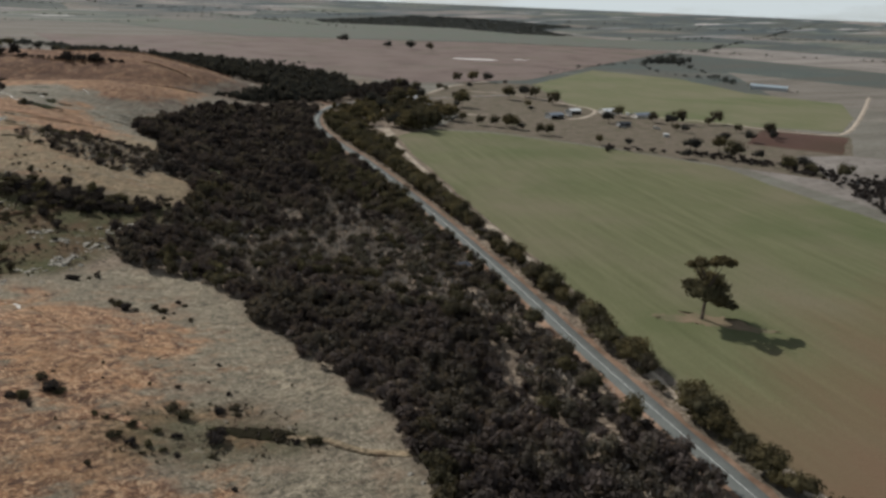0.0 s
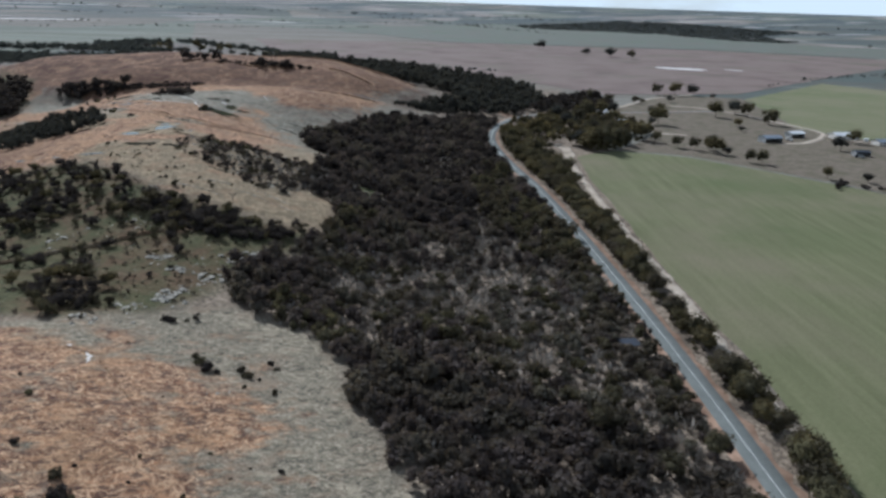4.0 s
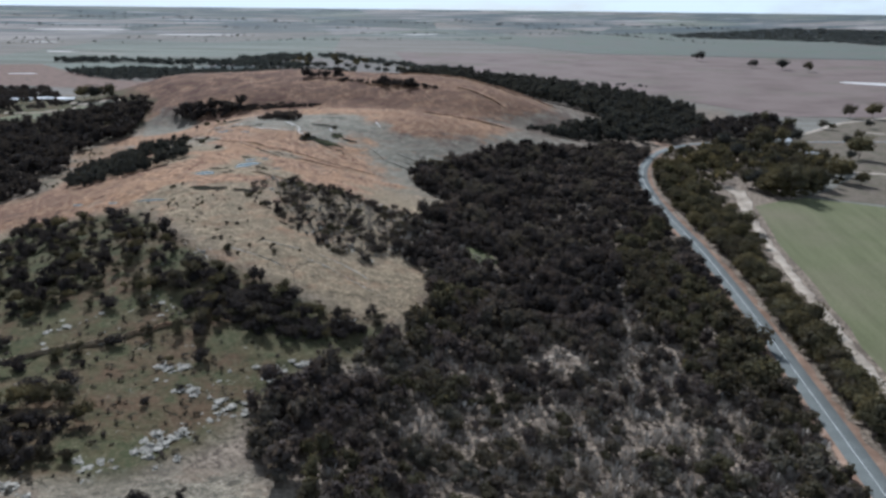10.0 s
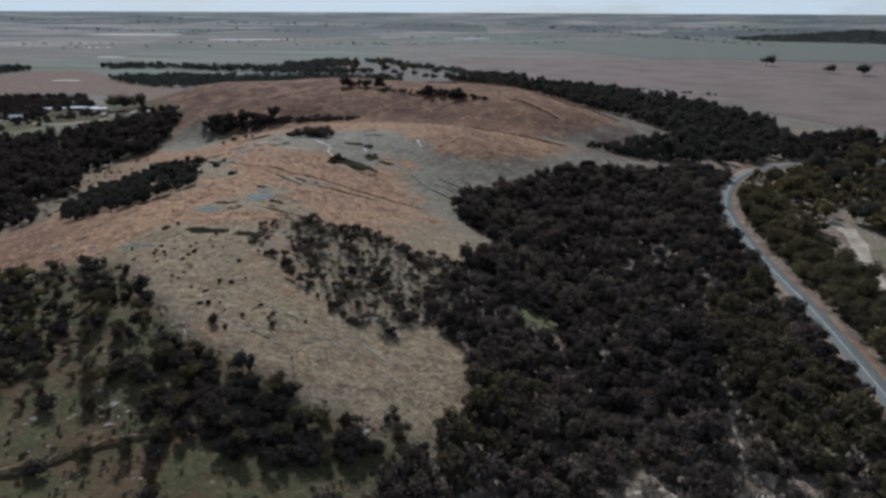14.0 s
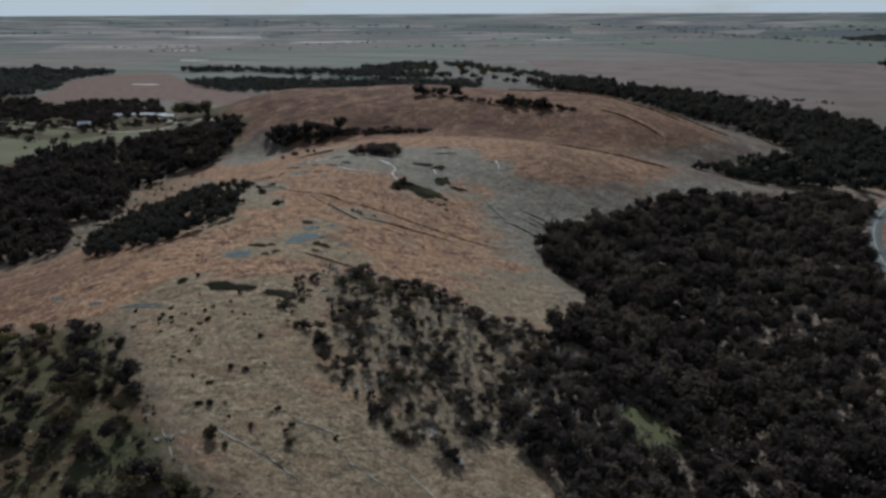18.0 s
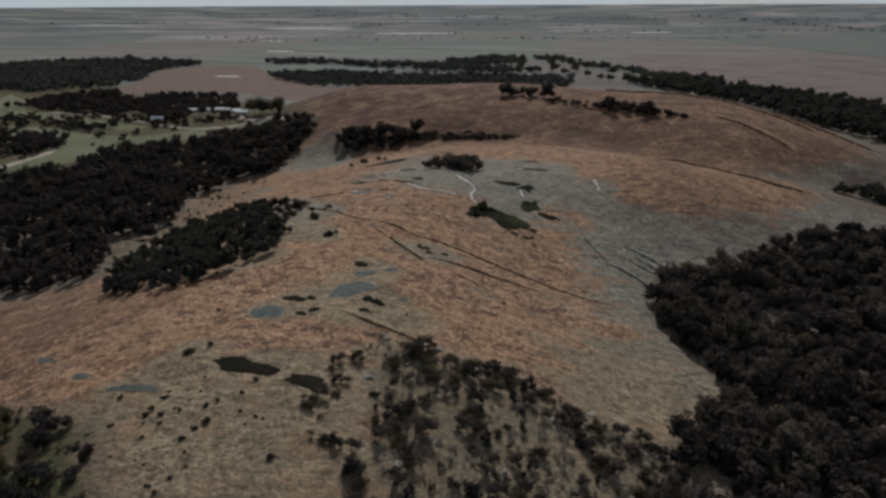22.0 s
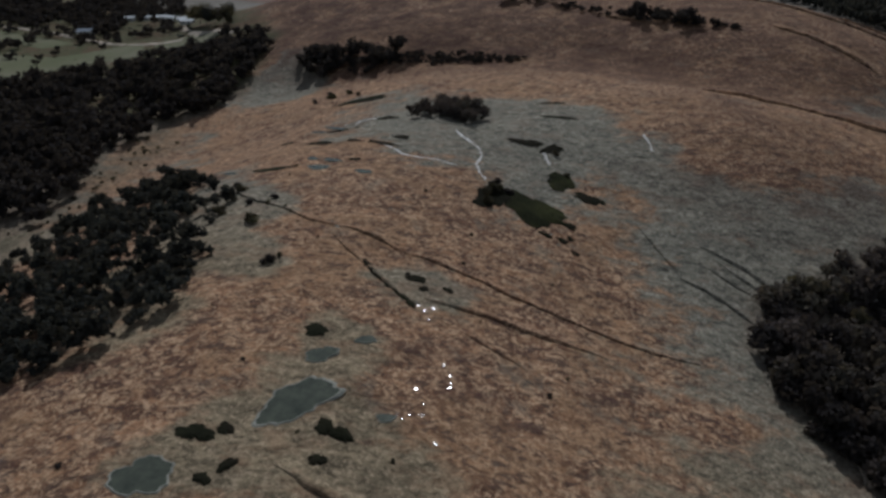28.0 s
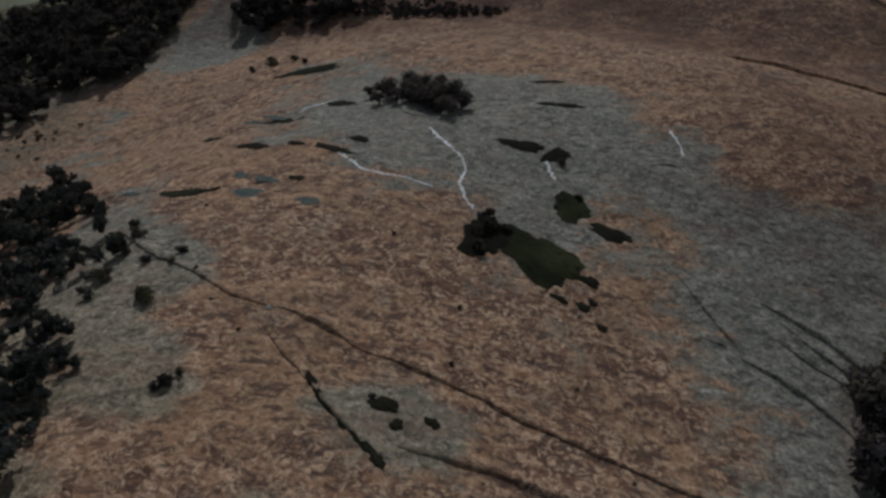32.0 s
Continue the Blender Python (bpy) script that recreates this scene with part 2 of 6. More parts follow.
SADDLE_WOOD = [(-346, 516), (-342, 532), (-315, 531), (-290, 531), (-286, 522), (-300, 514), (-322, 508)]
SADDLE_SCRUB = [(-300, 522), (-296, 533), (-267, 534), (-228, 540), (-232, 532), (-262, 522)]
ROADSIDE_WOOD = [(46, 436), (58, 448), (65, 436), (78, 426), (92, 428), (104, 449), (118, 467), (130, 500), (134, 533), (112, 572), (95, 588), (62, 566), (40, 543), (28, 524), (19, 490), (18, 455), (22, 418), (32, 384), (44, 386), (47, 410)]
CREST_WOOD = [(-270, 596), (-264, 607), (-240, 604), (-236, 594)]
CREST_WOOD_2 = [(-202, 587), (-198, 598), (-172, 596), (-168, 586)]
CREST_SCRUB = [(-238, 594), (-202, 588), (-148, 587), (-148, 591), (-172, 596), (-202, 597), (-238, 601)]
BARE = [(-330, -160), (14, -160), (12, 25), (9, 54), (-2, 66), (-13, 86), (-25, 105), (-28, 123), (-43, 135), (-59, 142), (-67, 146), (-84, 132), (-99, 117), (-125, 108),] + [
    (-150, 130), (-185, 150), (-230, 190), (-206, 236), (-163, 244), (-117, 215), (-71, 210), (-60, 204), (-52, 224), (-56, 250), (-72, 262), (-74, 300), (-74, 346), (-91, 360),] + [
    (-106, 376), (-109, 396), (-88, 428), (-72, 465), (-44, 500), (-21, 530), (-30, 560), (-19, 641), (-60, 735), (-172, 880), (-300, 900), (-400, 780),] + [
    (-470, 740), (-500, 680), (-480, 620), (-425, 575), (-385, 550), (-345, 480), (-345, 410), (-300, 345), (-262, 308), (-282, 290), (-312, 268), (-330, 190), (-330, 100)]
WEST_GRASS = [(-1100, 640), (-900, 400), (-720, 330), (-420, 300), (-350, 480), (-345, 510), (-395, 575), (-480, 645), (-720, 660), (-900, 700)]
WEST_GAP = [(-266, 310), (-284, 336), (-300, 362), (-312, 395), (-320, 424), (-352, 450), (-350, 428), (-338, 400), (-306, 352), (-318, 345)]
HERBS = [(-52, 30), (-50, 46), (-36, 51), (-22, 53), (-8, 43), (-6, 35), (-28, 27)]
FOOT_TRACKS = [[(2, 278), (3, 267), (5, 248), (6, 236), (4, 225)], [(17, 240), (14, 238), (15, 229), (11, 225), (4, 223)], [(-15, 217), (-10, 220), (-3, 217), (4, 223), (6, 212)]]
CLEARING = [(-58, 288), (-49, 291), (-41, 281), (-46, 272), (-53, 279)]


GREEN_SCRUB = [(-4, 328), (8, 352), (18, 350), (27, 290), (42, 244), (50, 205), (58, 150), (50, 150), (44, 196), (30, 209), (18, 221), (12, 254), (2, 300)]


# ---- materials ----
class Mat:
    """A small builder for node materials."""

    def __init__(self, name, rough=0.9, spec=0.25):
        self.m = bpy.data.materials.new(name)
        self.m.use_nodes = True
        self.t = self.m.node_tree
        self.b = self.t.nodes["Principled BSDF"]
        self.b.inputs["Roughness"].default_value = rough
        self.b.inputs["Specular IOR Level"].default_value = spec
        self.geo = self.t.nodes.new("ShaderNodeNewGeometry")
        self.pos = self.geo.outputs["Position"]

    def put(self, sock, value):
        if isinstance(value, bpy.types.NodeSocket):
            self.t.links.new(value, sock)
        elif isinstance(value, tuple):
            sock.default_value = (*value, 1) if len(value) == 3 and sock.type == "RGBA" else value
        else:
            sock.default_value = value

    def scaled(self, sx, sy, sz, turn=0.0):
        n = self.t.nodes.new("ShaderNodeMapping")
        n.vector_type = "TEXTURE"
        n.inputs["Scale"].default_value = (1 / max(sx, 1e-3), 1 / max(sy, 1e-3), 1 / max(sz, 1e-3))
        n.inputs["Rotation"].default_value = (0, 0, radians(turn))
        self.put(n.inputs["Vector"], self.pos)
        return n.outputs["Vector"]

    def noise(self, size, detail=4.0, rough=0.55, vec=None, lo=0.3, hi=0.7, bend=0.0):
        n = self.t.nodes.new("ShaderNodeTexNoise")
        self.put(n.inputs["Vector"], vec or self.pos)
        n.inputs["Scale"].default_value = 1 / size
        n.inputs["Detail"].default_value, n.inputs["Roughness"].default_value = detail, rough
        n.inputs["Distortion"].default_value = bend
        return self.span(n.outputs["Fac"], lo, hi)

    def span(self, value, lo, hi, a=0.0, b=1.0):
        n = self.t.nodes.new("ShaderNodeMapRange")
        self.put(n.inputs["Value"], value)
        n.inputs["From Min"].default_value, n.inputs["From Max"].default_value = lo, hi
        n.inputs["To Min"].default_value, n.inputs["To Max"].default_value = a, b
        return n.outputs["Result"]

    def attr(self, name):
        n = self.t.nodes.new("ShaderNodeAttribute")
        n.attribute_name = name
        return n.outputs["Fac"]

    def mix(self, fac, a, b, how="MIX"):
        n = self.t.nodes.new("ShaderNodeMix")
        n.data_type, n.blend_type = "RGBA", how
        self.put(n.inputs["Factor"], fac)
        self.put(n.inputs["A"], a)
        self.put(n.inputs["B"], b)
        return n.outputs["Result"]

    def math(self, op, a, b=0.0):
        n = self.t.nodes.new("ShaderNodeMath")
        n.operation = op
        self.put(n.inputs[0], a)
        self.put(n.inputs[1], b)
        return n.outputs["Value"]

    def voronoi(self, size, feature="F1", vec=None, out="Distance"):
        n = self.t.nodes.new("ShaderNodeTexVoronoi")
        n.feature = feature
        self.put(n.inputs["Vector"], vec or self.pos)
        n.inputs["Scale"].default_value = 1 / size
        return n.outputs[out]

    def bump(self, value, strength=0.5, dist=0.1, normal=None):
        n = self.t.nodes.new("ShaderNodeBump")
        n.inputs["Strength"].default_value, n.inputs["Distance"].default_value = strength, dist
        self.put(n.inputs["Height"], value)
        if normal is not None:
            self.put(n.inputs["Normal"], normal)
        self.put(self.b.inputs["Normal"], n.outputs["Normal"])
        return n.outputs["Normal"]

    def color(self, value):
        self.put(self.b.inputs["Base Color"], value)
        return self

    def rough(self, value):
        self.put(self.b.inputs["Roughness"], value)
        return self


def plain(name, rgb, rough=0.8, spec=0.3, vary=0.25, size=0.8, metal=0.0):
    """A colour with mottling at two scales."""
    k = Mat(name, rough, spec)
    dark = tuple(c * (1 - vary) for c in rgb)
    light = tuple(min(1, c * (1 + vary)) for c in rgb)
    c = k.mix(k.noise(size), dark, light)
    k.color(k.mix(k.math("MULTIPLY", k.noise(size * 0.12, 2), 0.4), c, dark))
    k.b.inputs["Metallic"].default_value = metal
    return k.m


def ground_material():
    k = Mat("ground", 0.97, 0.07)
    lit = k.noise(1.3, 7, 0.75, lo=0.40, hi=0.60)
    # leaf litter and pale sandy soil between the shrubs
    soil = k.mix(lit, (0.080, 0.062, 0.048), (0.34, 0.275, 0.205))
    soil = k.mix(k.math("MULTIPLY", k.noise(9, 5, lo=0.45, hi=0.62), 0.8), soil, (0.105, 0.084, 0.064))
    # dry and green herbage
    grass = k.mix(k.noise(7, 6, 0.65, lo=0.4, hi=0.6), (0.092, 0.078, 0.040), (0.068, 0.072, 0.035))
    grass = k.mix(k.noise(19, 6, 0.68, lo=0.47, hi=0.6), grass, (0.112, 0.074, 0.044))
    grass = k.mix(k.math("MULTIPLY", k.noise(12, 6, 0.7, lo=0.55, hi=0.62), 0.8), grass, (0.074, 0.080, 0.038))
    grass = k.mix(k.math("MULTIPLY", k.noise(1.1, 6, 0.75, lo=0.5, hi=0.66), 0.7), grass, (0.17, 0.145, 0.09))
    grass = k.mix(k.math("MULTIPLY", k.noise(2.4, 6, 0.75, lo=0.54, hi=0.64), 0.8), grass, (0.042, 0.042, 0.024))
    grass = k.mix(k.noise(4.5, 7, 0.75, lo=0.62, hi=0.66), grass, (0.30, 0.28, 0.23))
    # paddocks, in large patches, their tones paled to stand in for haze
    cell = k.voronoi(430, vec=k.scaled(1.0, 0.55, 0.0, 22), out="Color")
    sep = k.t.nodes.new("ShaderNodeSeparateColor")
    k.put(sep.inputs["Color"], cell)
    pad = k.mix(k.span(sep.outputs["Red"], 0.35, 0.6), (0.212, 0.192, 0.164), (0.180, 0.196, 0.160))
    pad = k.mix(k.span(sep.outputs["Green"], 0.66, 0.72), pad, (0.29, 0.262, 0.236))
    pad = k.mix(k.span(sep.outputs["Blue"], 0.72, 0.78), pad, (0.090, 0.108, 0.100))
    pad = k.mix(k.math("MULTIPLY", k.noise(90, 6, 0.65, vec=k.scaled(0.3, 1.8, 1.0, 15), lo=0.42, hi=0.6), 0.6), pad, (0.115, 0.10, 0.082))
    pad = k.mix(k.math("MULTIPLY", k.noise(160, 5, 0.6, vec=k.scaled(0.25, 2.2, 1.0, 8), lo=0.58, hi=0.66), 0.6), pad, (0.30, 0.27, 0.225))
    pad = k.mix(k.math("MULTIPLY", k.noise(5, 6, 0.7, lo=0.5, hi=0.66), 0.5), pad, (0.075, 0.068, 0.05))
    # mallee country far out: long pale bands, and dark ones blued to imitate haze
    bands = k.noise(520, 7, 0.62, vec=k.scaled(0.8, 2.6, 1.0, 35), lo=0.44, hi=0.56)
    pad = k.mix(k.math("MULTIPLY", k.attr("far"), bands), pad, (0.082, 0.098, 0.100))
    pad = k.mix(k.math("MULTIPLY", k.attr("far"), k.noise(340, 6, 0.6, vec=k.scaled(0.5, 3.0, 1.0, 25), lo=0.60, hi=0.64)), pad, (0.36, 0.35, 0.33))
    # granite: rust-coloured film and grey-green lichen in sheets and runs
    run = k.scaled(0.75, 1.35, 1.0, 28)
    rust = k.mix(k.noise(4.4, 9, 0.70, vec=run, lo=0.43, hi=0.57, bend=0.9), (0.104, 0.056, 0.037), (0.350, 0.196, 0.108))
    rust = k.mix(k.math("MULTIPLY", k.noise(46, 6, 0.66, lo=0.46, hi=0.61), 0.5), rust, (0.120, 0.066, 0.047))
    rust = k.mix(k.math("MULTIPLY", k.noise(1.7, 8, 0.72, lo=0.475, hi=0.575, bend=1.3), 0.9), rust, (0.57, 0.38, 0.232))
    rust = k.mix(k.math("MULTIPLY", k.noise(17, 6, 0.66, lo=0.48, hi=0.6), 0.45), rust, (0.335, 0.205, 0.112))
    rust = k.mix(k.math("MULTIPLY", k.noise(2.4, 8, 0.72, vec=run, lo=0.52, hi=0.59, bend=0.9), 0.8), rust, (0.078, 0.050, 0.040))
    rust = k.mix(k.math("MULTIPLY", k.noise(8.5, 7, 0.72, vec=run, lo=0.53, hi=0.63), 0.42), rust, (0.098, 0.056, 0.043))
    rust = k.mix(k.math("MULTIPLY", k.noise(15, 7, 0.7, lo=0.62, hi=0.68), 0.75), rust, (0.070, 0.043, 0.038))
    rust = k.mix(k.math("MULTIPLY", k.noise(0.7, 5, 0.7, lo=0.52, hi=0.60), 0.5), rust, (0.085, 0.050, 0.036))
    rust = k.mix(k.math("MULTIPLY", k.noise(11, 7, 0.70, lo=0.58, hi=0.66), 0.4), rust, (0.190, 0.180, 0.142))
    grey = k.mix(k.noise(2.8, 9, 0.75, vec=run, lo=0.42, hi=0.58, bend=0.8), (0.100, 0.094, 0.074), (0.295, 0.270, 0.205))
    grey = k.mix(k.math("MULTIPLY", k.noise(14, 6, 0.65, lo=0.44, hi=0.60), 0.6), grey, (0.138, 0.130, 0.102))
    grey = k.mix(k.math("MULTIPLY", k.noise(1.0, 7, 0.74, lo=0.50, hi=0.58, bend=0.9), 0.5), grey, (0.48, 0.43, 0.345))
    grey = k.mix(k.math("MULTIPLY", k.noise(1.9, 8, 0.76, vec=run, lo=0.54, hi=0.61, bend=0.7), 0.8), grey, (0.066, 0.062, 0.050))
    grey = k.mix(k.math("MULTIPLY", k.noise(9, 7, 0.72, vec=run, lo=0.52, hi=0.62), 0.42), grey, (0.235, 0.165, 0.118))
    grey = k.mix(k.math("MULTIPLY", k.noise(0.7, 5, 0.7, lo=0.53, hi=0.60), 0.5), grey, (0.070, 0.066, 0.052))
    grey = k.mix(k.attr("tan"), grey, k.mix(1.0, grey, (1.16, 0.99, 0.82), "MULTIPLY"))
    patch = k.math("ADD", k.attr("rust"), k.math("MULTIPLY", k.math("SUBTRACT", k.noise(12, 9, 0.74, vec=run, lo=0.25, hi=0.75), 0.5), 1.15))
    rock = k.mix(k.span(patch, 0.32, 0.60), grey, rust)
    rock = k.mix(k.math("MULTIPLY", k.attr("lichen"), k.noise(14, 7, 0.7, lo=0.28, hi=0.60)), rock, (0.078, 0.043, 0.031))
    base = k.mix(k.attr("grass"), soil, grass)
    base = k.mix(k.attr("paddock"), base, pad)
    base = k.mix(k.attr("bare"), base, rock)
    k.color(base)
    relief = k.math("ADD", k.noise(1.6, 8, 0.7, lo=0.2, hi=0.8), k.math("MULTIPLY", k.noise(7, 4, vec=run, lo=0.2, hi=0.8), 1.5))
    k.bump(relief, 0.75, 0.5)
    return k.m


def foliage(name, dark, light, hue=None):
    k = Mat(name, 0.95, 0.04)
    c = k.mix(k.noise(7.0, 4, 0.6, lo=0.38, hi=0.62), dark, light)
    if hue:
        c = k.mix(k.noise(17.0, 4, 0.6, lo=0.46, hi=0.58), c, hue)
        c = k.mix(k.math("MULTIPLY", k.noise(28.0, 3, lo=0.48, hi=0.62), 0.55), c, tuple(v * 0.6 for v in dark))
    isl = k.geo.outputs["Random Per Island"]
    c = k.mix(k.span(isl, 0.0, 1.0, 0.0, 0.3), c, tuple(v * 0.65 for v in dark))
    c = k.mix(k.span(isl, 0.86, 0.98, 0.0, 0.22), c, tuple(min(1, v * 1.5) for v in light))
    c = k.mix(k.math("MULTIPLY", k.noise(0.6, 4, 0.7, lo=0.48, hi=0.64), 0.4), c, tuple(v * 0.6 for v in dark))
    k.color(c)
    k.bump(k.noise(0.6, 5, 0.65, lo=0.25, hi=0.75), 0.4, 0.3)
    glow = k.t.nodes.new("ShaderNodeBsdfTranslucent")
    k.put(glow.inputs["Color"], k.mix(1.0, c, (1.22, 1.1, 0.85), "MULTIPLY"))
    both = k.t.nodes.new("ShaderNodeMixShader")
    both.inputs["Fac"].default_value = 0.34
    k.t.links.new(k.b.outputs["BSDF"], both.inputs[1])
    k.t.links.new(glow.outputs["BSDF"], both.inputs[2])
    k.t.links.new(both.outputs["Shader"], k.t.nodes["Material Output"].inputs["Surface"])
    return k.m


M_GROUND = ground_material()
M_SCRUB = foliage("scrub_leaves", (0.066, 0.055, 0.052), (0.146, 0.120, 0.106), (0.112, 0.100, 0.078))
M_GREEN = foliage("mallee_leaves", (0.054, 0.050, 0.033), (0.145, 0.132, 0.076), (0.094, 0.080, 0.058))
M_OLIVE = foliage("eucalypt_leaves", (0.072, 0.063, 0.036), (0.185, 0.155, 0.080), (0.118, 0.108, 0.060))
M_WOOD_LEAF = foliage("woodland_leaves", (0.036, 0.032, 0.032), (0.078, 0.068, 0.062), (0.060, 0.052, 0.047))
M_GREY_LEAF = foliage("grey_shrub_leaves", (0.088, 0.08, 0.062), (0.18, 0.165, 0.13), (0.125, 0.102, 0.082))
# haze over the strip woods put into a paler leaf tone; also used nearer
M_EAST_LEAF = foliage("strip_wood_leaves", (0.036, 0.038, 0.035), (0.084, 0.085, 0.074), (0.062, 0.060, 0.052))
M_BARK = plain("bark", (0.12, 0.095, 0.075), 0.9, 0.15, 0.4, 0.6)
M_DEAD = plain("dead_brush", (0.37, 0.33, 0.28), 0.95, 0.1, 0.45, 2.5)
M_TWIG = plain("dead_twigs", (0.20, 0.175, 0.15), 0.9, 0.15, 0.35, 0.5)


def asphalt():
    k = Mat("asphalt", 0.9, 0.12)
    c = k.mix(k.noise(5, 5, 0.6), (0.124, 0.134, 0.123), (0.168, 0.180, 0.164))
    c = k.mix(k.noise(0.4, 4, 0.7, lo=0.45, hi=0.7), c, (0.115, 0.118, 0.115))
    k.color(c)
    k.bump(k.noise(0.15, 4), 0.3, 0.02)
    return k.m


def gravel(name, a, b, c):
    k = Mat(name, 0.97, 0.06)
    col = k.mix(k.noise(2.4, 6, 0.65), a, b)
    k.color(k.mix(k.noise(9, 4, lo=0.45, hi=0.68), col, c))
    k.bump(k.noise(0.5, 5, 0.7), 0.5, 0.08)
    return k.m


def crop(name, a, b, bald, turn, soil=None):
    k = Mat(name, 0.95, 0.1)
    rows = k.noise(9, 5, 0.6, vec=k.scaled(2.2, 0.16, 1.0, turn), lo=0.32, hi=0.68)
    c = k.mix(rows, a, b)
    c = k.mix(k.math("MULTIPLY", k.noise(70, 5, 0.55, lo=0.46, hi=0.68), 0.8), c, bald)
    c = k.mix(k.math("MULTIPLY", k.noise(1.2, 4, 0.7), 0.35), c, tuple(v * 0.55 for v in a))
    c = k.mix(k.math("MULTIPLY", k.noise(110, 6, 0.6, lo=0.52, hi=0.66), 0.6), c, tuple(v * w for v, w in zip(a, (0.72, 0.88, 0.7))))
    if soil:
        sep = k.t.nodes.new("ShaderNodeSeparateXYZ")
        k.put(sep.inputs["Vector"], k.pos)
        edge = k.math("SUBTRACT", k.math("ADD", k.math("MULTIPLY", sep.outputs["Y"], -1.0), k.math("MULTIPLY", sep.outputs["X"], 0.6)), k.math("MULTIPLY", k.noise(34, 6, 0.65, vec=k.scaled(1.6, 0.5, 1.0, turn), lo=0.2, hi=0.8), 60.0))
        c = k.mix(k.span(edge, -38.0, 30.0, 0.0, 0.85), c, soil)
    k.color(c)
    k.bump(k.noise(1.0, 5, 0.7), 0.5, 0.15)
    return k.m


M_ASPHALT = asphalt()
M_GLADE = crop("glade_grass", (0.095, 0.108, 0.045), (0.14, 0.148, 0.064), (0.12, 0.11, 0.065), 30)
M_YARD = gravel("farm_ground", (0.105, 0.086, 0.064), (0.19, 0.158, 0.122), (0.10, 0.092, 0.060))
M_FLAT = gravel("rock_flat", (0.15, 0.098, 0.078), (0.22, 0.155, 0.125), (0.12, 0.095, 0.072))
M_STONY = gravel("stony_ground", (0.12, 0.105, 0.09), (0.24, 0.22, 0.195), (0.10, 0.088, 0.074))
M_SHOULDER = gravel("red_gravel", (0.23, 0.148, 0.100), (0.35, 0.245, 0.175), (0.165, 0.105, 0.072))
M_SAND = gravel("pale_sand", (0.33, 0.28, 0.215), (0.48, 0.415, 0.335), (0.22, 0.18, 0.135))
M_TRACK = gravel("track_gravel", (0.33, 0.28, 0.22), (0.44, 0.38, 0.31), (0.26, 0.22, 0.17))
M_LINE = plain("road_line", (0.52, 0.53, 0.50), 0.7, 0.3, 0.2, 1.5)
M_CROP = crop("green_crop", (0.115, 0.120, 0.060), (0.165, 0.165, 0.088), (0.185, 0.160, 0.105), 6, (0.155, 0.098, 0.062))
M_CROP_2 = crop("pale_crop", (0.14, 0.145, 0.075), (0.185, 0.18, 0.105), (0.21, 0.19, 0.125), 40)
M_PARK = crop("park_grass", (0.115, 0.122, 0.062), (0.165, 0.162, 0.092), (0.22, 0.20, 0.145), 20)
M_RED = crop("ploughed_red", (0.088, 0.050, 0.038), (0.112, 0.066, 0.050), (0.078, 0.046, 0.036), 60)
M_BROWN = crop("brown_paddock", (0.170, 0.130, 0.114), (0.208, 0.164, 0.142), (0.125, 0.090, 0.078), 70)
M_STUBBLE = crop("stubble_paddock", (0.146, 0.150, 0.126), (0.126, 0.142, 0.116), (0.150, 0.134, 0.114), 70)


# distant leaves paled and blued: haze is mixed into this base colour
M_HAZE_LEAF = foliage("hazed_far_woods", (0.060, 0.066, 0.064), (0.090, 0.098, 0.094))
M_HEATH = foliage("heath", (0.13, 0.112, 0.092), (0.27, 0.235, 0.19), (0.13, 0.125, 0.08))
M_MOSS = foliage("moss", (0.022, 0.023, 0.014), (0.046, 0.046, 0.026), (0.034, 0.028, 0.019))
M_MOSS_2 = foliage("green_moss", (0.026, 0.028, 0.014), (0.064, 0.067, 0.026), (0.036, 0.031, 0.019))
M_EARTH = gravel("bare_earth", (0.165, 0.125, 0.082), (0.24, 0.185, 0.125), (0.135, 0.128, 0.075))
M_SALT = gravel("salt_crust", (0.50, 0.47, 0.44), (0.66, 0.64, 0.60), (0.40, 0.36, 0.33))
M_STREAK = gravel("pale_streak", (0.64, 0.61, 0.56), (0.82, 0.80, 0.76), (0.46, 0.42, 0.37))
M_BLEACHED = gravel("bleached_rock", (0.26, 0.245, 0.205), (0.46, 0.43, 0.37), (0.16, 0.15, 0.12))
M_RIM = gravel("pool_rim", (0.18, 0.18, 0.15), (0.33, 0.32, 0.27), (0.12, 0.12, 0.10))
def pale_rock():
    k = Mat("pale_rock", 0.95, 0.1)
    c = k.mix(k.noise(0.5, 7, 0.7, lo=0.4, hi=0.6), (0.15, 0.14, 0.115), (0.46, 0.43, 0.365))
    k.color(k.mix(k.math("MULTIPLY", k.noise(1.5, 6, 0.7, lo=0.50, hi=0.62), 0.85), c, (0.085, 0.080, 0.062)))
    k.bump(k.noise(0.4, 7, 0.7), 0.7, 0.2)
    return k.m


M_PALE_ROCK = pale_rock()
M_STEEL = plain("weathered_steel", (0.36, 0.37, 0.37), 0.5, 0.5, 0.2, 1.2, 0.4)
M_ROOF_GREY = plain("grey_roof", (0.22, 0.25, 0.29), 0.45, 0.5, 0.2, 1.5, 0.3)
M_ROOF_WHITE = plain("pale_roof", (0.66, 0.67, 0.66), 0.45, 0.5, 0.12, 1.5, 0.1)
M_ROOF_BLUE = plain("blue_roof", (0.040, 0.046, 0.058), 0.85, 0.1, 0.2, 1.0, 0.0)
M_ROOF_PALE_BLUE = plain("pale_blue_roof", (0.34, 0.41, 0.45), 0.45, 0.5, 0.12, 2.0, 0.1)
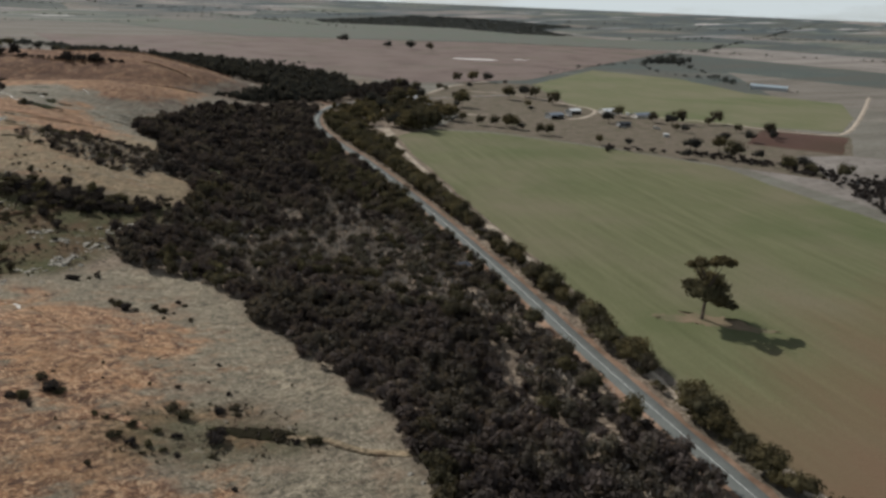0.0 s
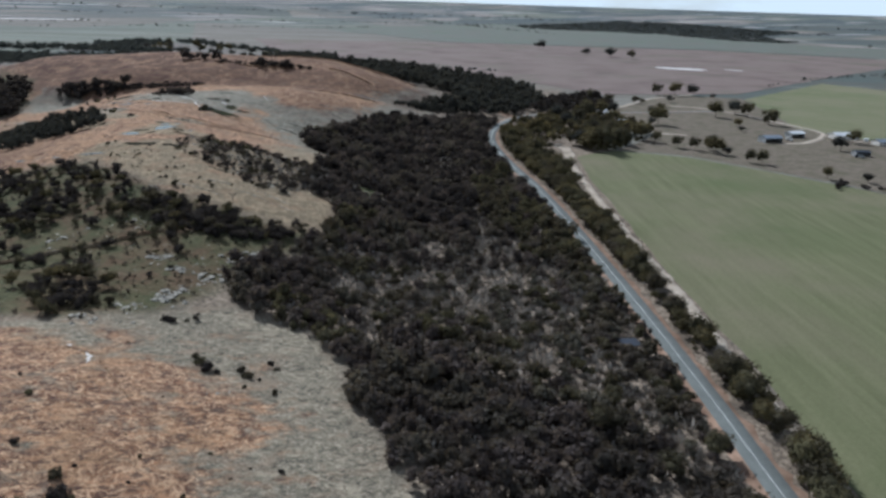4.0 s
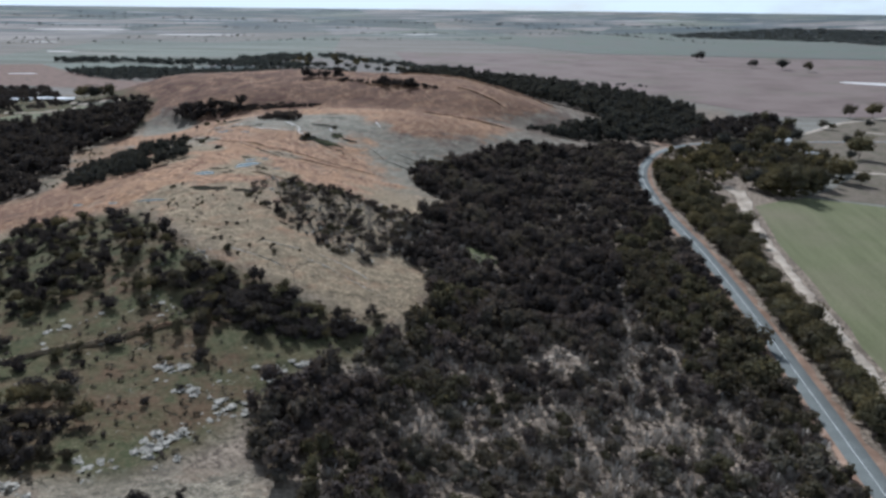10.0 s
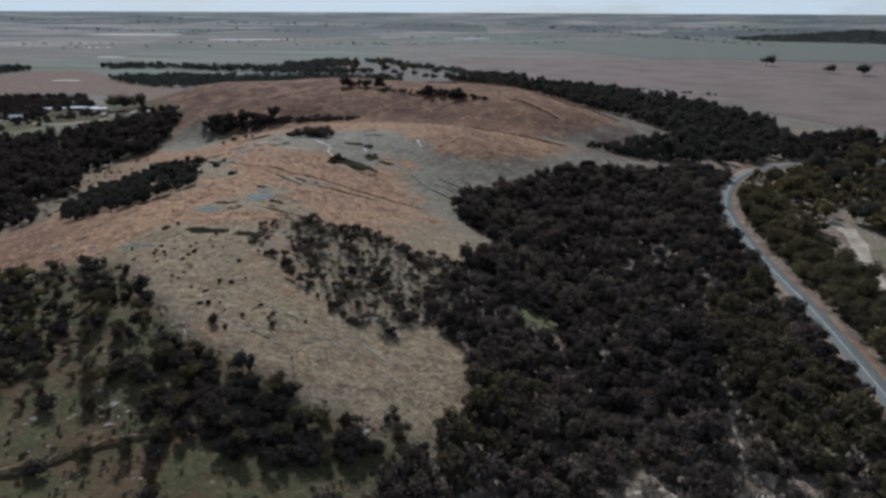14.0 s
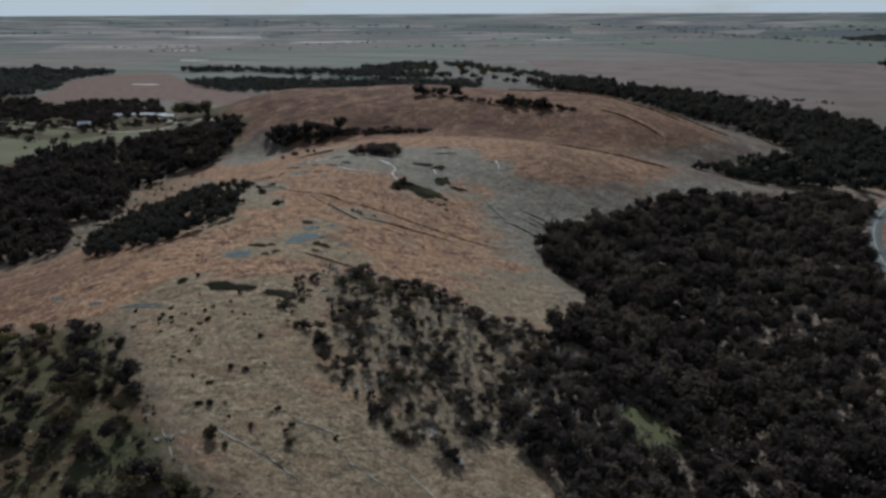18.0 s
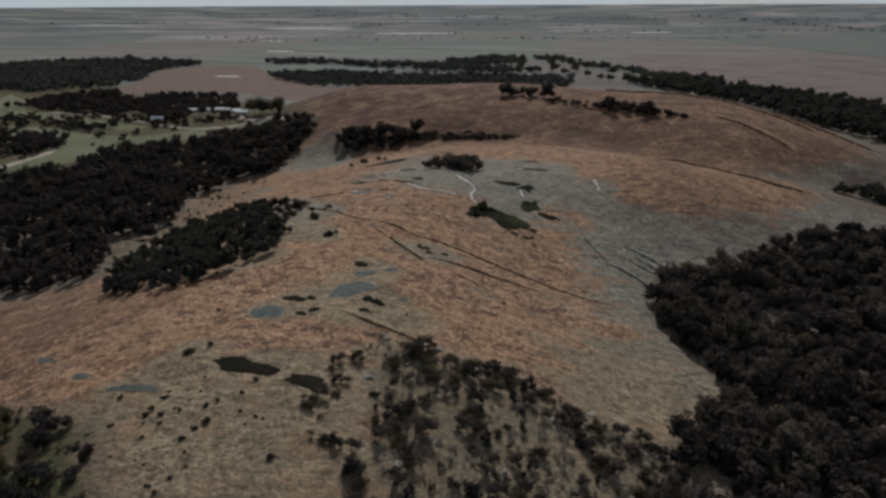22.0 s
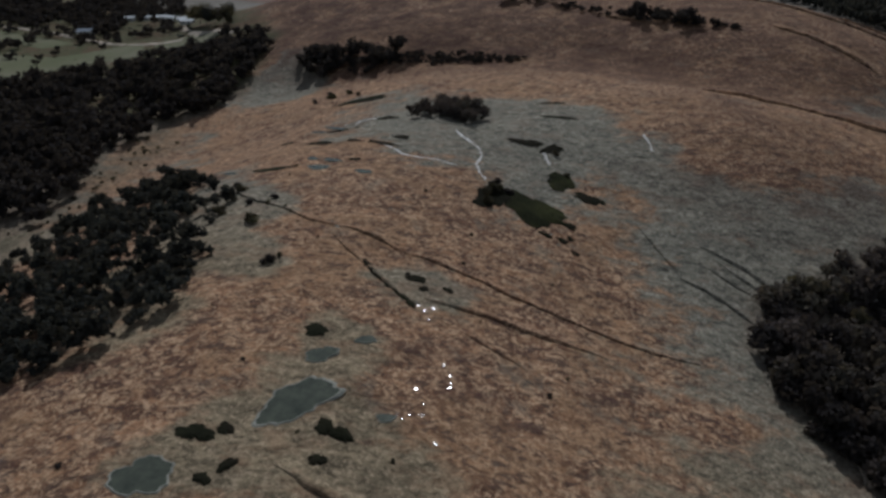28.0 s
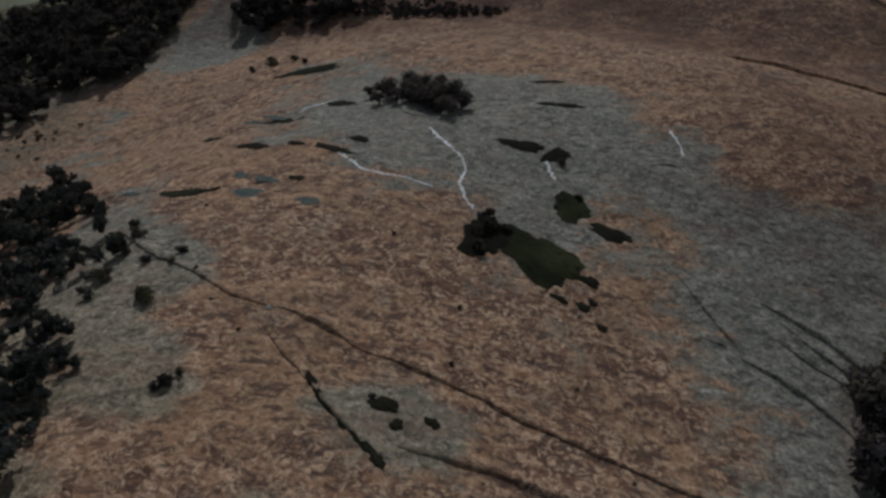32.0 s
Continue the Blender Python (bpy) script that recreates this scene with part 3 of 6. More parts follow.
M_WALL = plain("pale_wall", (0.62, 0.59, 0.53), 0.85, 0.3, 0.15, 1.2)
M_DOOR = plain("door_paint", (0.20, 0.16, 0.12), 0.7, 0.3, 0.2, 0.5)
M_GLASS = plain("window_glass", (0.02, 0.025, 0.03), 0.08, 0.6, 0.2, 0.5)
M_TYRE = plain("tyre", (0.03, 0.03, 0.03), 0.9, 0.2, 0.2, 0.3)


def water():
    k = Mat("pool_water", 0.06, 0.5)
    k.color(k.mix(k.noise(2.2, 4), (0.040, 0.046, 0.034), (0.085, 0.092, 0.066)))
    k.bump(k.noise(0.6, 3), 0.05, 0.02)
    return k.m


def film():
    k = Mat("wet_film", 0.13, 0.6)
    k.color(k.mix(k.noise(0.4, 4), (0.10, 0.075, 0.055), (0.17, 0.13, 0.10)))
    k.bump(k.noise(0.2, 4), 0.3, 0.02)
    return k.m


M_WATER, M_FILM = water(), film()


# ---- making meshes ----
def mesh_from(name, verts, tris, mats=(), smooth=False):
    """A mesh from arrays of corners and triangles."""
    verts, tris = np.asarray(verts, np.float32), np.asarray(tris, np.int32)
    me = bpy.data.meshes.new(name)
    me.vertices.add(len(verts))
    me.vertices.foreach_set("co", verts.ravel())
    me.loops.add(tris.size)
    me.loops.foreach_set("vertex_index", tris.ravel())
    me.polygons.add(len(tris))
    me.polygons.foreach_set("loop_start", np.arange(0, tris.size, 3, dtype=np.int32))
    me.update(calc_edges=True)
    for m in mats:
        me.materials.append(m)
    if smooth:
        me.polygons.foreach_set("use_smooth", np.ones(len(tris), bool))
    return me


def part(name, bm, material, parent, label=""):
    me = bpy.data.meshes.new(name)
    bm.to_mesh(me)
    bm.free()
    me.materials.append(material)
    ob = new(name, me)
    ob.parent = parent
    if label:
        tagged(ob, label)
    return ob


def z_at(x, y):
    return float(height(x, y)[0])


# ---- ground ----
def spread(fine_a, fine_b, step, end_a, end_b, grow=1.16):
    mid = list(np.arange(fine_a, fine_b + 0.1, step))
    up, s = [], step
    while (up[-1] if up else fine_b) < end_b:
        s = min(s * grow, 160)
        up.append((up[-1] if up else fine_b) + s)
    down, s = [], step
    while (down[-1] if down else fine_a) > end_a:
        s = min(s * grow, 160)
        down.append((down[-1] if down else fine_a) - s)
    return np.array(down[::-1] + mid + up)


def rust_amount(x, y):
    """Where the rock is rust-coloured rather than grey."""
    hgt = swell(x, y)
    west = np.clip((-185 - x) / 60, 0, 1) * np.clip((y - 230) / 40, 0, 1)
    base = np.clip((hgt - 9 + 6 * west) / (9 - 3 * west), 0, 1) * 0.95
    for poly in GREY_ROCK:
        base = base * (1 - 0.92 * soft_inside(x, y, poly, 14, 9, 31))
    for poly in RUST_ROCK:
        base = np.maximum(base, (0.9 if poly[0][1] > 200 else 0.7) * soft_inside(x, y, poly, 24, 12, 37))
    for poly in GREY_SPOTS:
        base = base * (1 - soft_inside(x, y, poly, 5, 3.5, 33))
    return base


# bleached rock about pools and cracks
GREY_SPOTS = [[(-342, 478), (-352, 500), (-362, 528), (-350, 532), (-332, 521), (-318, 506), (-316, 484), (-328, 470)], [(-173, 285), (-163, 282), (-152, 290), (-145, 296), (-132, 305), (-134, 310), (-145, 311), (-152, 316), (-156, 326), (-160, 331), (-171, 327), (-168, 318), (-166, 306), (-172, 298)],
              [(-176, 347), (-172, 342), (-160, 339), (-151, 343), (-153, 350), (-165, 354)], [(-214, 338), (-190, 333), (-187, 338), (-192, 342), (-205, 345), (-200, 360), (-212, 366), (-228, 366), (-222, 352)],
              [(-172, 252), (-160, 250), (-140, 262), (-130, 272), (-142, 276), (-170, 268)]]
GREY_ROCK = [BAND, [(-240, 292), (-216, 286), (-197, 294), (-194, 315), (-200, 332), (-209, 348), (-224, 364), (-250, 380), (-260, 370), (-228, 330)], [(-92, 208), (-140, 222), (-168, 244), (-172, 262), (-150, 272), (-132, 285), (-118, 268), (-95, 245), (-76, 232), (-62, 212)],
             [(-239, 431), (-277, 453), (-248, 472), (-207, 459), (-179, 468), (-162, 462), (-140, 444), (-129, 432), (-132, 416), (-146, 414), (-143, 390), (-154, 384), (-175, 396), (-192, 398), (-208, 403)],
             [(-129, 432), (-92, 455), (-86, 437), (-104, 409), (-106, 384), (-100, 361), (-76, 346), (-82, 318), (-105, 325), (-110, 345), (-110, 360), (-114, 368), (-126, 384), (-136, 385), (-136, 407)],
             [(10, 54), (-25, 105), (-50, 125), (-75, 120), (-60, 95), (-25, 60), (-15, 20), (10, 20)],
             [(-252, 425), (-238, 455), (-200, 460), (-203, 420), (-236, 410)],
             [(-95, 432), (-70, 500), (-40, 540), (-28, 540), (-50, 490), (-75, 440)]]
RUST_ROCK = [[(-152, 340), (-118, 362), (-121, 377), (-131, 386), (-142, 396), (-150, 400), (-165, 380)], [(-150, 300), (-130, 300), (-117, 312), (-107, 334), (-99, 347), (-105, 358), (-119, 364), (-140, 372)], [(-300, 350), (-345, 410), (-354, 450), (-335, 475), (-312, 430), (-298, 400), (-288, 365)], [(-320, 262), (-290, 232), (-215, 236), (-182, 238), (-158, 258), (-146, 284), (-165, 305), (-200, 302), (-262, 305), (-300, 285)], [(-330, 436), (-345, 480), (-330, 500), (-290, 510), (-250, 450), (-225, 385), (-262, 390), (-300, 412)], [(-36, 84), (-58, 112), (-92, 108), (-120, 92), (-120, 40), (-70, 0), (-20, 0), (-30, 40)]]

GX = spread(-335, 60, 3.0, -4750, 4750)
GY = spread(-100, 640, 3.0, -4600, 5000)
gx, gy = np.meshgrid(GX, GY)
gx, gy = gx.ravel(), gy.ravel()
gz = height(gx, gy)
nx, ny = len(GX), len(GY)
idx = np.arange(nx * ny).reshape(ny, nx)
q = np.stack([idx[:-1, :-1], idx[:-1, 1:], idx[1:, 1:], idx[1:, :-1]], -1).reshape(-1, 4)
ground_me = mesh_from("ground", np.stack([gx, gy, gz], 1), np.concatenate([q[:, :3], q[:, [0, 2, 3]]]), [M_GROUND], True)


def mark(me, name, values):
    a = me.attributes.new(name, "FLOAT", "POINT")
    a.data.foreach_set("value", np.asarray(values, np.float32))


bare = soft_inside(gx, gy, BARE, 3.0, 4.0, 41)
grass = np.maximum.reduce([soft_inside(gx, gy, GULLY, 4, 4, 43), 0.45 * soft_inside(gx, gy, BAND, 4, 4, 47), 0.6 * soft_inside(gx, gy, WEST_GAP, 10, 5, 49), 0.9 * soft_inside(gx, gy, HERBS, 4, 5, 51), soft_inside(gx, gy, WEST_GRASS, 12, 12, 53),
                           soft_inside(gx, gy, CLEARING, 3, 2, 57)])
for poly, much in ((GULLY, 0.8), (BAND, 0.45), (WEST_GAP, 0.5), (HERBS, 0.7)):
    bare = bare * (1 - much * soft_inside(gx, gy, poly, 6, 4, 43))
away = np.clip((np.hypot(gx + 60, gy - 250) - 480) / 120, 0, 1)
paddock = np.maximum(away, np.clip((gx - 80) / 12, 0, 1))
mark(ground_me, "bare", bare)
mark(ground_me, "grass", grass)
mark(ground_me, "paddock", paddock * (1 - bare) * (1 - soft_inside(gx, gy, WEST_GRASS, 12, 12, 53)))
mark(ground_me, "rust", rust_amount(gx, gy))
mark(ground_me, "tan", np.clip((375 - gy) / 50, 0, 1) * (0.35 + 0.65 * np.clip((gy - 180) / 30, 0, 1)))
DARK_ROCK = [[(-140, 430), (-132, 448), (-114, 466), (-92, 474), (-76, 458), (-92, 440), (-118, 428)], [(-330, 258), (-290, 230), (-230, 234), (-198, 248), (-204, 282), (-262, 308), (-300, 285)],
             [(-142, 470), (-146, 508), (-111, 492), (-109, 453), (-124, 443)]]
lichen = np.clip((gy - 488) / 40, 0, 1) * (0.68 + 0.27 * np.clip((-140 - gx) / 120, 0, 1))
for poly in DARK_ROCK:
    lichen = np.maximum(lichen, 0.72 * soft_inside(gx, gy, poly, 18, 10, 39))
mark(ground_me, "lichen", lichen)
# distance ramp that brings in the far bands' painted haze
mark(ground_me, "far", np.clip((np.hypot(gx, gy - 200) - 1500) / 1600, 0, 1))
tagged(new("ground", ground_me), "granite outcrop of rust and grey rock running out into dry farmland", "ground", kind="structure")


# ---- road and fields ----
def ribbon(name, line, left, right, lift, mat, label, category, kind="structure", step=1, wander=0.0, seed=0):
    """A strip along a plan line, draped on the ground, with a small edge."""
    pts = [Vector(p) for p in line][::step]
    rng = random.Random(seed)
    verts, tris = [], []
    for i, p in enumerate(pts):
        d = (pts[min(i + 1, len(pts) - 1)] - pts[max(i - 1, 0)]).normalized()
        n = Vector((d.y, -d.x))
        a, b = p - n * (left + rng.uniform(-wander, wander)), p + n * (right + rng.uniform(-wander, wander))
        za, zb = z_at(a.x, a.y), z_at(b.x, b.y)
        ea, eb = a - n * 0.35, b + n * 0.35
        verts += [(ea.x, ea.y, za - 0.25), (a.x, a.y, za + lift), (b.x, b.y, zb + lift), (eb.x, eb.y, zb - 0.25)]
    for i in range(len(pts) - 1):
        for k in range(3):
            a, b = 4 * i + k, 4 * i + k + 1
            tris += [(a, b, b + 4), (a, b + 4, a + 4)]
    ob = new(name, mesh_from(name, verts, tris, [mat]))
    return tagged(ob, label, category, kind=kind)


def field(name, outline, lift, mat, label):
    bm = bmesh.new()
    rng = random.Random(len(outline))
    pts = []
    n = len(outline)
    for i in range(n):
        a, b = Vector(outline[i]), Vector(outline[(i + 1) % n])
        steps = max(1, int((b - a).length / 14))
        for s in range(steps):
            p = a.lerp(b, s / steps)
            pts.append((p.x + rng.uniform(-0.9, 0.9), p.y + rng.uniform(-0.9, 0.9)))
    vs = [bm.verts.new((x, y, float(swell(x, y)[0]) + lift)) for x, y in pts]
    f = bm.faces.new(vs)
    bmesh.ops.triangulate(bm, faces=[f])
    me = bpy.data.meshes.new(name)
    bm.to_mesh(me)
    bm.free()
    me.materials.append(mat)
    return tagged(new(name, me), label, "field", kind="structure")


ribbon("road_shoulder", ROAD, 4.7, 4.6, 0.10, M_SHOULDER, "red gravel verge along the sealed road", "road", wander=0.9, seed=4)
ribbon("road", ROAD, 2.85, 2.85, 0.18, M_ASPHALT, "grey sealed two-lane country road with red gravel edges", "road")
ribbon("centre_line", ROAD, 0.08, 0.08, 0.19, M_LINE, "worn white centre line painted on the road", "marking")

field("field", [(64, 405), (66, 331), (70, 278), (75, 203), (83, 115), (86, 43), (93, -30), (105, -200), (330, -200), (300, 60), (268, 180), (260, 238), (255, 301),
                (210, 355), (138, 419), (93, 431)], 0.08, M_CROP, "young green crop with wheel tracks and bald patches")
field("field", [(282, 746), (454, 955), (540, 849), (542, 692), (602, 600), (529, 499), (450, 422), (387, 448), (327, 476), (263, 557)], 0.08, M_CROP_2, "pale green paddock beyond the farmyard")
field("field", [(382, 435), (434, 396), (374, 332), (325, 374)], 0.1, M_RED, "ploughed red-brown plot")
field("field", [(-330, 1120), (0, 900), (130, 740), (290, 790), (450, 985), (900, 1500), (500, 1650), (-100, 1600), (-500, 1500)], 0.3, M_BROWN, "bare pinkish-brown paddock")
field("field", [(-100, 1620), (500, 1670), (900, 1520), (1500, 1900), (900, 1990), (480, 2700), (0, 2800), (-500, 2100)], 0.5, M_STUBBLE, "pale green and fawn paddock far off")


SAND_LINE = spline([(60, 440), (59, 402), (62, 331), (66, 278), (71, 220), (74, 190), (79, 115), (81, 64), (84, 40), (91, 10), (104, -120)], 3.0)
ribbon("sand_strip", SAND_LINE, 1.1, 2.3, 0.13, M_SAND, "pale sandy strip along the field's edge", "track", wander=0.75, seed=8)
field("sand_bay", [(56, 386), (58, 398), (59, 412), (58, 424), (54, 434), (52, 444), (55, 447), (60, 441), (64, 436), (63, 426), (63, 412), (61, 398), (59, 386)], 0.14, M_SAND, "pale sandy turning bay at the field's corner")
ribbon("dirt_pad", spline([(10, 600), (18, 585), (24, 566), (31, 556)], 2.0), 4.5, 4.5, 0.12, M_SHOULDER, "bare red earth pad beside the road bend", "track", wander=1.2, seed=10)
for line in ([(126, 637), (150, 675), (174, 716), (227, 767), (300, 830), (450, 985)], [(122, 508), (140, 505), (158, 503)], [(180, 672), (224, 651), (257, 588), (274, 547), (268, 522), (242, 491), (221, 482)],
             [(268, 522), (300, 500), (334, 489), (371, 455), (400, 423), (437, 411), (487, 450), (587, 550), (697, 664)],
             [(-640, 640), (-590, 626), (-540, 610), (-500, 590)]):
    ribbon("farm_track", spline(line, 4.0), 2.2, 2.2, 0.12, M_TRACK, "pale unsealed farm track", "track", wander=0.8, seed=len(line))

field("farmyard", [(60, 604), (130, 640), (200, 762), (280, 750), (262, 556), (330, 478), (388, 447), (440, 400), (380, 328), (335, 330), (305, 262), (258, 304), (212, 358), (140, 422), (95, 434), (110, 455), (134, 500), (136, 535), (112, 578)],
      0.05, M_YARD, "brown trampled ground about the farm buildings")
for line in FOOT_TRACKS:
    ribbon("foot_track", spline(line, 1.2), 0.3, 0.3, 0.08, M_TRACK, "narrow pale sandy track through the scrub", "track", wander=0.3, seed=len(line))
field("glade", [(-59, 289), (-49, 292), (-42, 282), (-46, 273), (-53, 278)], 0.1, M_GLADE, "small bright green grassy glade in the scrub")
# low red-brown rock flats west of the far dome
field("rock_flat", [(-741, 651), (-802, 671), (-874, 765), (-960, 845), (-970, 944), (-908, 979), (-754, 875), (-630, 810), (-520, 800), (-505, 700), (-560, 705), (-620, 720), (-667, 723), (-733, 701)], 0.15, M_FLAT, "low bare red-brown rock and earth flat")
field("stony_flat", [(-640, 1260), (-598, 1300), (-482, 1218), (-373, 1110), (-323, 1095), (-303, 984), (-350, 1000), (-396, 1040), (-507, 1080), (-600, 1150)], 0.25, M_STONY, "pale stony ground beyond the far dome")
# open strips of the park below the west wood
PARK = ([(-769, 516), (-862, 588), (-802, 572), (-719, 527), (-659, 534), (-598, 532), (-541, 529), (-548, 509), (-621, 517), (-676, 509), (-714, 500)],
        [(-760, 440), (-686, 462), (-619, 488), (-555, 487), (-516, 497), (-502, 525), (-485, 542), (-455, 552), (-430, 556), (-432, 540), (-456, 520), (-470, 500), (-480, 476), (-482, 452), (-474, 420), (-470, 390), (-500, 380), (-510, 412), (-526, 441), (-569, 453), (-624, 456), (-690, 430)],
        [(-600, 330), (-560, 370), (-515, 395), (-500, 375), (-540, 330)])
for strip in PARK:
    field("park_grass", strip, 0.1, M_PARK, "pale green mown grass between trees")
for line in ([(-695, 534), (-664, 542), (-619, 546), (-566, 542), (-514, 535), (-470, 540), (-446, 556), (-421, 554)], [(-491, 374), (-501, 404), (-521, 439), (-560, 450)], [(-1004, 689), (-1029, 741), (-1057, 809)], [(-500, 580), (-470, 560), (-446, 556)]):
    ribbon("park_track", spline(line, 3.0), 2.4, 2.4, 0.22, M_TRACK, "pale sandy track through the park", "track", wander=0.9, seed=len(line))


# ---- plants ----
def ico(level=1):
    bm = bmesh.new()
    bmesh.ops.create_icosphere(bm, subdivisions=level, radius=1)
    v = np.array([x.co[:] for x in bm.verts])
    f = np.array([[w.index for w in x.verts] for x in bm.faces])
    bm.free()
    return v, f


ICO1 = ico(1)


def crown_arrays(seed, lobes, leaves, leaf, wide, tall, flat=0.75, fill=0.6, low=0.35, fat=0.0):
    """Loose leaf sprays round several lobes: corners and triangles of a crown of radius 1 x wide, base at z = 0."""
    rng = np.random.default_rng(seed)
    vs, fs, at = [], [], 0
    leaf, cs = leaf * 0.62, []
    for i in range(lobes):
        a, r = rng.uniform(0, 6.283), math.sqrt(rng.uniform(0.02, 1)) * 0.66
        rad = rng.uniform(0.28, 0.56) + fat
        cs.append((math.cos(a) * r * wide, math.sin(a) * r * wide, tall * (low + (0.9 - low) * rng.uniform(0.0, 1) * (1 - 0.5 * r)), rad * wide))
    for cx, cy, cz, rad in cs:
        v, f = ICO1
        vs.append(v * (1 + rng.uniform(-0.3, 0.3, (len(v), 1))) * (rad * fill, rad * fill, rad * fill * flat) + (cx, cy, cz - rad * 0.1))
        fs.append(f + at)
        at += len(v)
    total = sum(c[3] ** 2 for c in cs)
    for cx, cy, cz, rad in cs:
        per = max(4, int(leaves * 1.75 * rad ** 2 / total))
        d = rng.normal(size=(per, 3))
        d /= np.linalg.norm(d, axis=1, keepdims=True)
        d[:, 2] = np.where(d[:, 2] < -0.3, -d[:, 2], d[:, 2])
        c = d * (rng.uniform(0.5, 1.0, (per, 1)) ** 0.5 * rng.uniform(0.8, 1.25, (per, 1)) * rad) * (1, 1, flat) + (cx, cy, cz)
        nrm = d + rng.normal(size=(per, 3)) * 0.5
        nrm /= np.linalg.norm(nrm, axis=1, keepdims=True)
        u = np.cross(nrm, rng.normal(size=(per, 3)))
        u /= np.linalg.norm(u, axis=1, keepdims=True) + 1e-9
        w = np.cross(nrm, u)
        s = leaf * rng.uniform(0.55, 1.4, (per, 1))
        k = rng.uniform(0.55, 1.1, (per, 1))
        vs.append(np.stack([c - u * s - w * s * k * 0.6, c + u * s * rng.uniform(0.5, 1.0, (per, 1)) - w * s * k * 0.4, c + w * s * k * 1.2 + nrm * s * 0.15], 1).reshape(-1, 3))
        fs.append(at + np.arange(3 * per).reshape(-1, 3))
        at += 3 * per
    return np.concatenate(vs), np.concatenate(fs)


def twig_arrays(seed, stems):
    """A low tuft of bare upright twigs, about 1 m in radius: corners and triangles."""
    rng = np.random.default_rng(seed)
    a, r = rng.uniform(0, 6.283, stems), rng.uniform(0, 0.5, stems)
    foot = np.stack([np.cos(a) * r, np.sin(a) * r, np.zeros(stems)], 1)
    tip = foot + np.stack([np.cos(a) * rng.uniform(0.1, 0.8, stems), np.sin(a) * rng.uniform(0.1, 0.8, stems), rng.uniform(0.5, 1.5, stems)], 1)
    b = rng.uniform(0, 6.283, stems)
    side = np.stack([np.cos(b), np.sin(b), np.zeros(stems)], 1) * rng.uniform(0.05, 0.13, (stems, 1))
    v = np.stack([foot - side, foot + side, tip + side * 1.6, tip - side * 1.6], 1).reshape(-1, 3)
    base = 4 * np.arange(stems)[:, None]
    return v, np.concatenate([base + [[0, 1, 2]], base + [[0, 2, 3]]])


def limb(bm, a, b, ra, rb, sides=6):
    a, b = Vector(a), Vector(b)
    d = (b - a).normalized()
    u = d.orthogonal().normalized()
    w = d.cross(u)
    rings = []
    for p, r in ((a, ra), (a.lerp(b, 0.5) + u * ra * 0.4, (ra + rb) / 2), (b, rb)):
        rings.append([bm.verts.new(p + (u * math.cos(6.2832 * i / sides) + w * math.sin(6.2832 * i / sides)) * r) for i in range(sides)])
    for r0, r1 in zip(rings, rings[1:]):
        for i in range(sides):
            bm.faces.new((r0[i], r0[(i + 1) % sides], r1[(i + 1) % sides], r1[i]))
    bm.faces.new(rings[-1])


def trunk_bm(seed, tall, wide, thick, forks):
    rng = random.Random(seed)
    bm = bmesh.new()
    lean = (rng.uniform(-0.1, 0.1) * tall, rng.uniform(-0.1, 0.1) * tall)
    top = (lean[0], lean[1], tall * 0.55)
    limb(bm, (0, 0, -0.4), top, thick, thick * 0.6)
    for i in range(forks):
        a = 6.283 * i / forks + rng.uniform(-0.5, 0.5)
        start = (top[0] * 0.8, top[1] * 0.8, top[2] * rng.uniform(0.7, 0.95))
        limb(bm, start, (math.cos(a) * wide * 0.55, math.sin(a) * wide * 0.55, tall * rng.uniform(0.75, 0.95)), thick * 0.45, thick * 0.15, 5)
    return bm


def plant(name, seed, tall, wide, leaves, leaf, mat, label, category, lobes=5, base=0.35, thick=0.12, forks=4, group="", flat=0.75, low=0.35):
    """One tree or shrub at the origin: an Empty with a trunk and a crown."""
    root = new(name)
    part("trunk", trunk_bm(seed, tall, wide, thick, forks), M_BARK, root)
    v, f = crown_arrays(seed, lobes, leaves, leaf, wide, tall * (1 - base), flat, low=low, fat=0.12 if low < 0.3 else 0.0)
    v[:, 2] += tall * base
    crown = new("crown", mesh_from("crown", v, f, [mat], True))
    crown.parent = root
    return tagged(root, label, category, group)


def set_out(proto, spots, seed):
    """Copies of a plant, or of several in turn, at plan spots (x, y, size)."""
    rng = random.Random(seed)
    made = []
    for x, y, s in spots:
        p = rng.choice(proto)
        m = Matrix.Translation((x, y, z_at(x, y))) @ Matrix.Rotation(rng.uniform(0, 6.28), 4, "Z") @ Matrix.Diagonal((s, s * rng.uniform(0.9, 1.1), s * rng.uniform(0.85, 1.15), 1))
        ob = copy_thing(p, m)
        ob.matrix_basis = m
        made.append(ob)
    return made


def drop(protos):
    for p in protos:
        for o in (*p.children_recursive, p):
            bpy.data.objects.remove(o)


